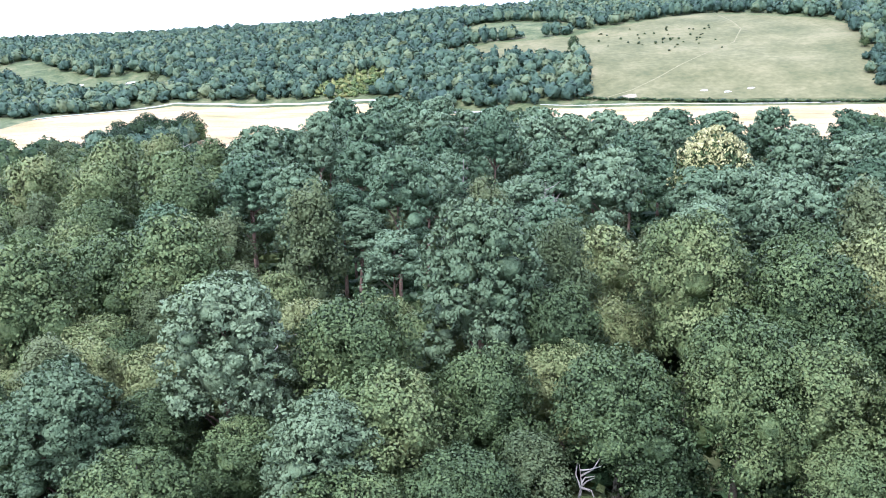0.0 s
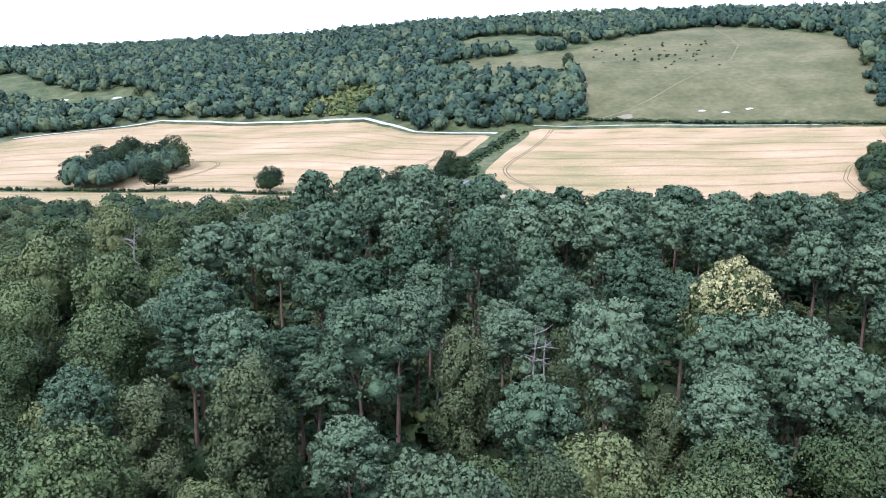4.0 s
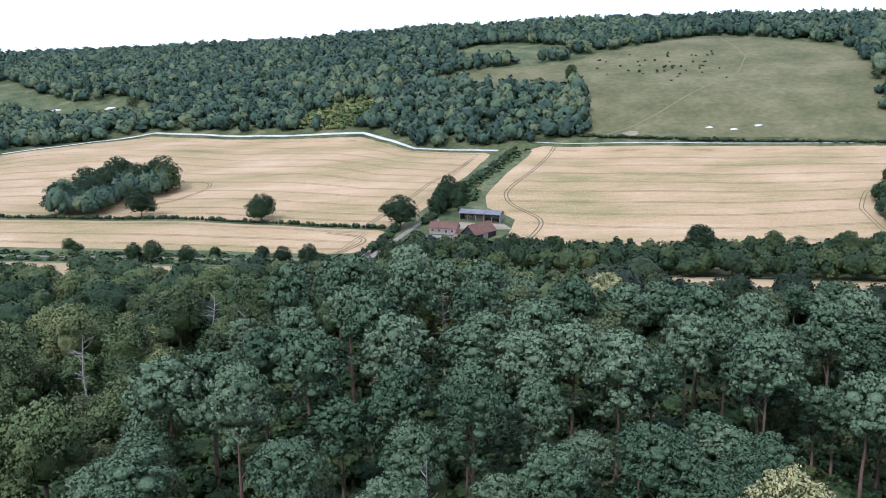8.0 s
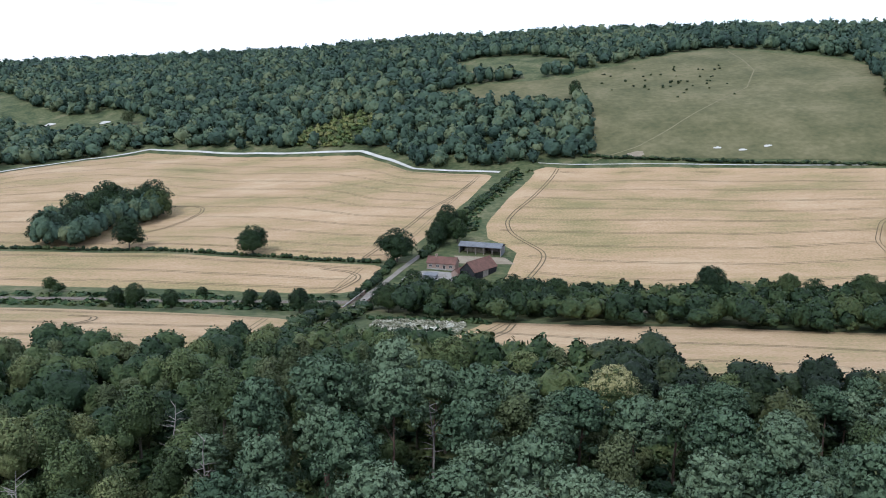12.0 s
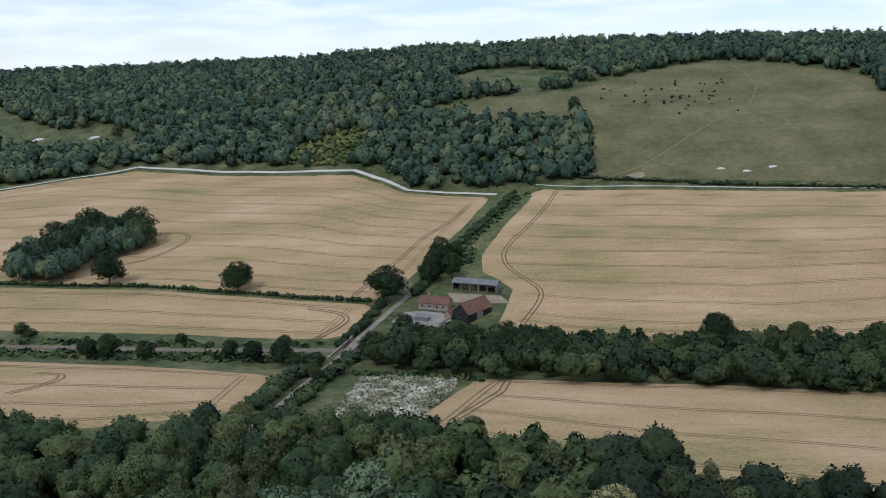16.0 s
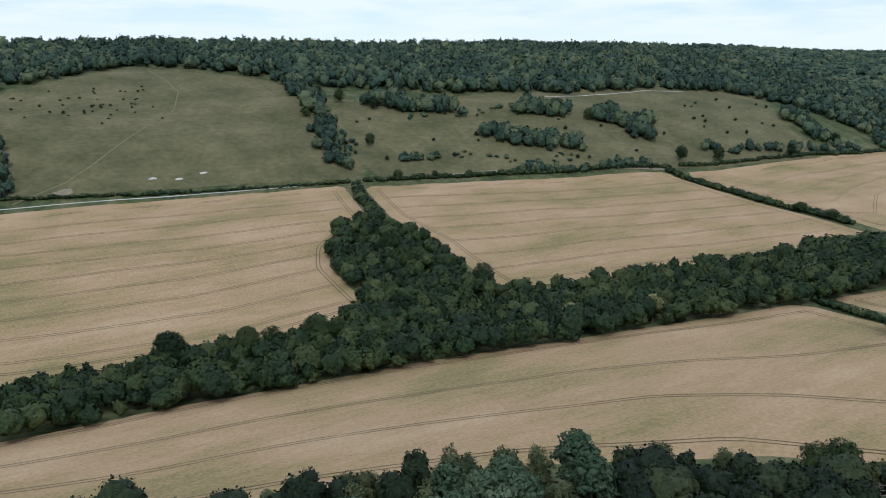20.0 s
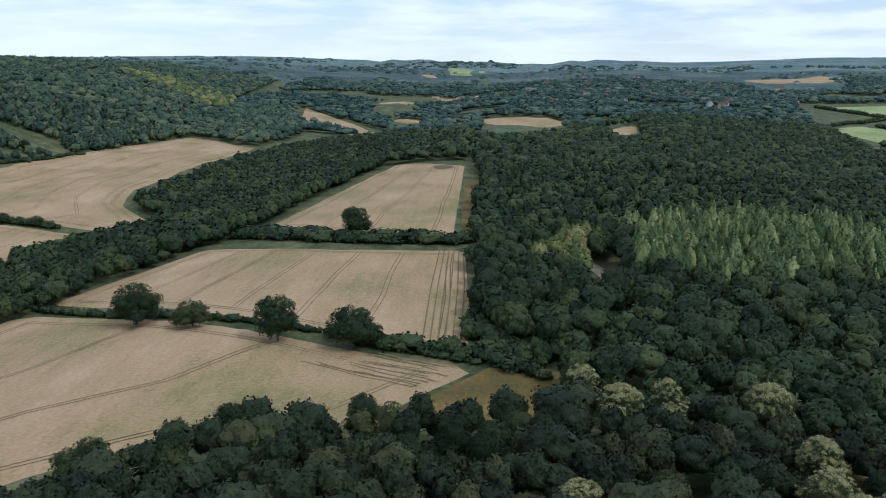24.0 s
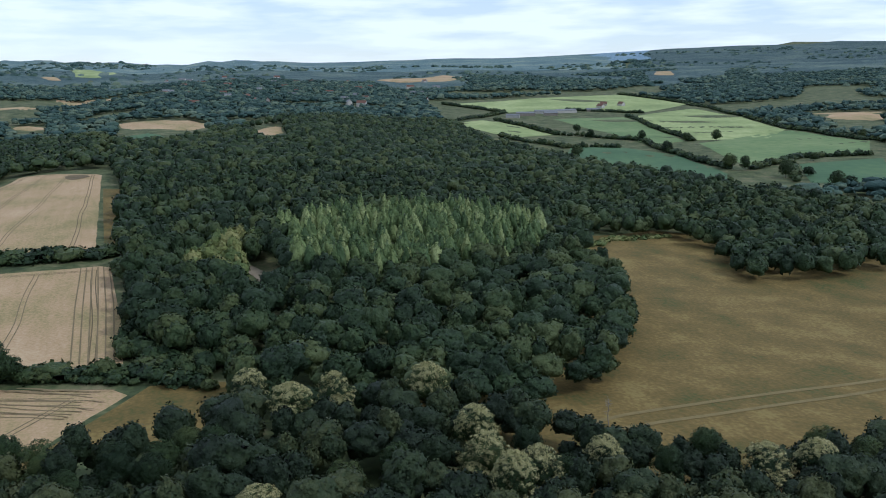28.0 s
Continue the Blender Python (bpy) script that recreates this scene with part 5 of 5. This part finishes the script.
for n in range(6):
    ribbon("wheel_mark", [(296, 97 + n * 2.6), (360, 97.5 + n * 2.8), (430, 100 + n * 2.4)], 0.5, M["rut"], 0.6, "wheel mark along the edge of the wheat", "track")

# ---- far valley ----
FAR_FIELDS = [
    ([(1404, 108), (1396, -5), (1284, -38)], [(1244, 93), (1192, 16)], "wheat"), ([(1152, 100), (1187, 24)], [(1010, 85), (986, 66)], "clover"),
    ([(1580, 269), (1576, 207)], [(1475, 247), (1483, 205)], "wheat"), ([(1894, 342), (1977, 250)], [(1813, 331), (1894, 249)], "wheat"), ([(1151, -62), (1286, -128)], [(1101, -63), (1102, -98)], "wheat"),
    ([(1237, -1038), (1203, -1195)], [(1100, -982), (1036, -1017)], "wheat"),
    ([(3704, 272), (3854, 205), (3608, 88)], [(3244, 243), (3247, 153)], "pasture"), ([(3145, 357), (3238, 278)], [(2977, 312), (3040, 251)], "wheat"), ([(2949, -720), (3072, -1048)], [(2750, -760), (2644, -908), (2860, -1050)], "wheat"),
    ([(2869, -1773), (2772, -1881)], [(2640, -1640), (2511, -1684)], "wheat"), ([(3022, -2019), (2942, -2204)], [(2644, -1790), (2774, -2074)], "pasture")]
far_ok = [[(1910, -560), (1930, -1080), (1540, -1030), (1000, -810), (820, -785), (690, -680), (565, -560), (560, -373), (822, -335), (1330, -395)], [(1657, 460), (1425, 410), (1190, 240), (1330, 240)], [(1082, 103), (1270, 104), (1142, 37)]]
x, y = scatter([(1110, 110), (1200, 240), (1330, 560), (2700, 640), (3000, -2000), (1900, -2300), (900, -1500), (500, -800), (440, -440), (584, -380), (822, -345), (1290, -410), (1430, -230), (1350, -130), (1165, -55)], 15.5, 51, 0.6)
k = np.array([noise.noise(Vector((a * 0.0032, b * 0.0032, 7.0))) > -0.24 for a, b in zip(x, y)])
for g in far_ok:
    k &= ~inside(g, x, y)
for top, bottom, mat in FAR_FIELDS:
    k &= ~inside(top + [(14 + (p - 14) * 0.86, 88 + (q - 88) * 0.86) for p, q in bottom[::-1]], x, y)
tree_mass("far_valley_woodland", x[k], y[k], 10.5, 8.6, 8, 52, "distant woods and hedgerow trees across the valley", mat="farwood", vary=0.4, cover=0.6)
for n, line in enumerate([[(1330, -738), (1130, -660), (953, -600)], [(1360, -500), (1091, -478), (984, -544), (856, -496), (702, -461)], [(1545, -1016), (1258, -918), (1003, -803), (820, -780)], [(730, -668), (743, -588), (693, -481)], [(1796, -566), (1520, -590), (1330, -408)], [(1904, -1072), (1545, -1022)], [(1080, -388), (942, -410), (912, -465)], [(610, -460), (705, -540)], [(1380, -800), (1531, -730)]]):
    hedge(line, 8, 5.5, 70 + n, 8, 4.5, "broad dark hedge between far green pastures")
for a, b, h in [(932, -622, 15), (639, -474, 16), (555, -451, 16), (984, -544, 13), (856, -496, 14), (870, -505, 12), (959, -596, 12), (702, -461, 15), (690, -470, 13), (1123, -525, 12), (637, -498, 10), (713, -575, 9), (843, -371, 15), (1040, -500, 12), (560, -470, 13), (1200, -905, 13), (1060, -830, 14), (860, -790, 13)]:
    tree("bush", a, b, h, "low", 1.0, label="lone dark tree in the far pasture")
for n, (a, b, l, w, turn) in enumerate([(1450, -599, 34, 14, 70), (1470, -650, 40, 16, 66), (1430, -640, 24, 12, 70), (1482, -697, 46, 14, 100), (1484, -759, 26, 10, 75), (1420, -560, 24, 10, 60)]):
    shed_far = site("farm_shed", a, b, turn, "long pale farm shed among far pastures", "shed")
    gabled(shed_far, l, w, 4.5, 7.0, M["white"] if n % 2 else M["timber"], M["sheet"], 0.4)
for a, b, turn in [(1560, -820, 20), (1600, -850, 60), (1580, -880, 10), (1900, -560, 40), (1920, -520, 15), (2080, -180, 0), (2140, -60, 30), (2200, 20, 50), (2050, 60, 20), (2300, -240, 70), (2400, -80, 10), (2250, -330, 35), (2480, 90, 60), (2550, -200, 20), (2350, 150, 0), (2600, 60, 45)]:
    villa = site("far_house", a, b, turn, "small far house with pale walls and brown roof", "house")
    gabled(villa, 14, 9, 5, 9, M["white"], M["roof"], 0.4)
for n, (top, bottom, mat) in enumerate(FAR_FIELDS):
    sheet("far_field", top, bottom, M[mat], 7.0 if n > 5 else 1.0, "distant cultivated field across the valley", "field", 30)
rng = np.random.default_rng(83)
for n in range(46):
    a, b = rng.uniform(1750, 3050), 0
    turn = radians(rng.uniform(92, 110))
    a, b = 14 + math.sin(turn) * a, 88 + math.cos(turn) * a
    villa = site("far_house", a, b, rng.uniform(0, 180), "small far house with pale walls and brown roof", "house")
    gabled(villa, rng.uniform(12, 24), 10, 8, 12.5, M["white"], M["roof"] if n % 3 else M["sheet"], 0.4)


def band(name, r0, r1, a0, a1, mat, rise, label, rough):
    """Land seen at a great distance, as a ring of ground."""
    r, a = np.meshgrid(np.linspace(r0, r1, 26), np.radians(np.linspace(a0, a1, 110)))
    x, y = 14 + np.sin(a) * r, 88 + np.cos(a) * r
    bumps = np.array([[noise.fractal(Vector((p * 0.0008, q * 0.0008, 2.0)), 1.0, 2.0, 4) for p, q in zip(i, j)] for i, j in zip(x, y)])
    far = (r - r0) / (r1 - r0)
    ends = np.clip(np.minimum(np.degrees(a) - a0, a1 - np.degrees(a)) / 16, 0, 1)
    z = ground(x, y) - 8 + (rise + 8) * np.clip(far / 0.16, 0, 1) + np.abs(bumps) * rough * far - 34 * (1 - ends * ends * (3 - 2 * ends))
    return tagged(new(name, smooth(mesh_of(name, np.stack([x, y, z], -1).reshape(-1, 3), grid_quads(26, 110), mat))), label, "distance", kind="structure")


# backdrop rings, hazed by colour alone
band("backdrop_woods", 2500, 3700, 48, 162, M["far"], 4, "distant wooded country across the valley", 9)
band("backdrop_plain", 4250, 5300, 80, 138, M["haze"], 3, "farthest plain on the horizon, coloured blue for haze", 9)
band("backdrop_downs", 3500, 5250, 44, 134, M["fardown"], 4, "far downs with woods and pale fields, coloured blue for haze", 14)
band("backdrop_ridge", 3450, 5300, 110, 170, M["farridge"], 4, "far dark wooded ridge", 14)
ring = np.random.default_rng(84)
r, a = np.sqrt(ring.uniform(2550 ** 2, 4900 ** 2, 5200)), np.radians(ring.uniform(60, 150, 5200))
x, y = 14 + np.sin(a) * r, 88 + np.cos(a) * r
k = np.array([noise.noise(Vector((p * 0.0022, q * 0.0022, 9.0))) > -0.05 for p, q in zip(x, y)]) & ((r < 4150) | (np.degrees(a) > 121) | (np.degrees(a) < 92))
for top, bottom, mat in FAR_FIELDS:
    k &= ~inside(top + [(14 + (p - 14) * 0.88, 88 + (q - 88) * 0.88) for p, q in bottom[::-1]], x, y)
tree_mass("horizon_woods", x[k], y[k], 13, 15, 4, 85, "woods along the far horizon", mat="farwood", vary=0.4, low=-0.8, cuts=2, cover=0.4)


# ---- dead trees ----
def dead_tree(x, y, height, seed, label):
    """A bare snag: trunk with broken branches, each branch a part."""
    rng = np.random.default_rng(seed)
    base = new("dead_tree")
    base.matrix_basis = Matrix.Translation((x, y, float(ground(x, y)) - 0.2))
    zs = np.linspace(0, height, 7)
    bend = np.cumsum(rng.normal(size=(7, 2)) * 0.22, axis=0)
    me = mesh_of("dead_trunk", *tube(np.column_stack([bend, zs]), (0.12 if height < 10 else 0.2) * np.array([1.2, 1, 0.9, 0.75, 0.6, 0.4, 0.1]), 7), M["dead"])
    new("trunk", smooth(me)).parent = base
    for i in range(16):
        z = height * rng.uniform(0.45, 0.97)
        s = np.array([np.interp(z, zs, bend[:, 0]), np.interp(z, zs, bend[:, 1]), z])
        t, l = rng.uniform(0, 6.28), rng.uniform(0.08, 0.2) * min(height, 13)
        out = np.array([math.cos(t) * l, math.sin(t) * l, rng.uniform(-0.1, 1.3)])
        me = mesh_of("dead_branch", *tube([s, s + out * 0.5 + rng.normal(size=3) * 0.12, s + out], [0.07, 0.05, 0.015], 5), M["dead"])
        new("branch", smooth(me)).parent = base
    tagged(base, label, "dead tree", "dead trees")


for n, (a, b, h) in enumerate([(2, 121, 18), (13, 107, 16.5), (15, 107, 15), (7.5, 47, 8.5), (5, 187, 18), (166, 157, 13), (198, -25, 9), (-13, 64, 15), (-28, 176, 17), (-50, 166, 16.5), (-37, 190, 16)]):
    dead_tree(a, b, h, 90 + n, "bare grey dead tree standing in the wood")


# ---- bright scrub on the scarp ----
x, y = scatter([(-118, 812), (-87, 846), (-50, 830), (-34, 800), (-44, 762), (-78, 760), (-118, 780)], 7.0, 63)
tree_mass("yellow_scrub", x, y, 4.0, 3.0, 40, 64, "yellow-green scrub on the lower scarp", "scrub", "birchmass", low=-0.1, vary=0.4)
for a, b, h in [(-118, 872, 13), (-40, 880, 12), (-10, 755, 11), (-300, 905, 12), (-180, 960, 13), (20, 705, 10), (60, 690, 10), (-250, 1010, 13)]:
    tree("birch", a, b, h, "low", 2.0, label="pale green tree standing out in the scarp wood")

# ---- bracken at the meadow's edge ----
p = along([(392, -130), (424, -142), (440, -172), (446, -214)], 60) + np.random.default_rng(91).normal(size=(60, 2)) * 2.2
tree_mass("bracken_edge", p[:, 0], p[:, 1], 2.2, 2.6, 40, 92, "bright green bracken between meadow and wood", "bracken", "birchmass", low=-0.3)

# ---- worn lines across the meadow ----
for line in [[(200, -14), (205, -34), (208, -64), (211, -97), (214, -150)], [(196, -20), (200, -68), (206, -130), (208, -170)]]:
    ribbon("meadow_path", line, 1.8, M["trodden"], 0.3, "faint worn path through the dry meadow", "path")
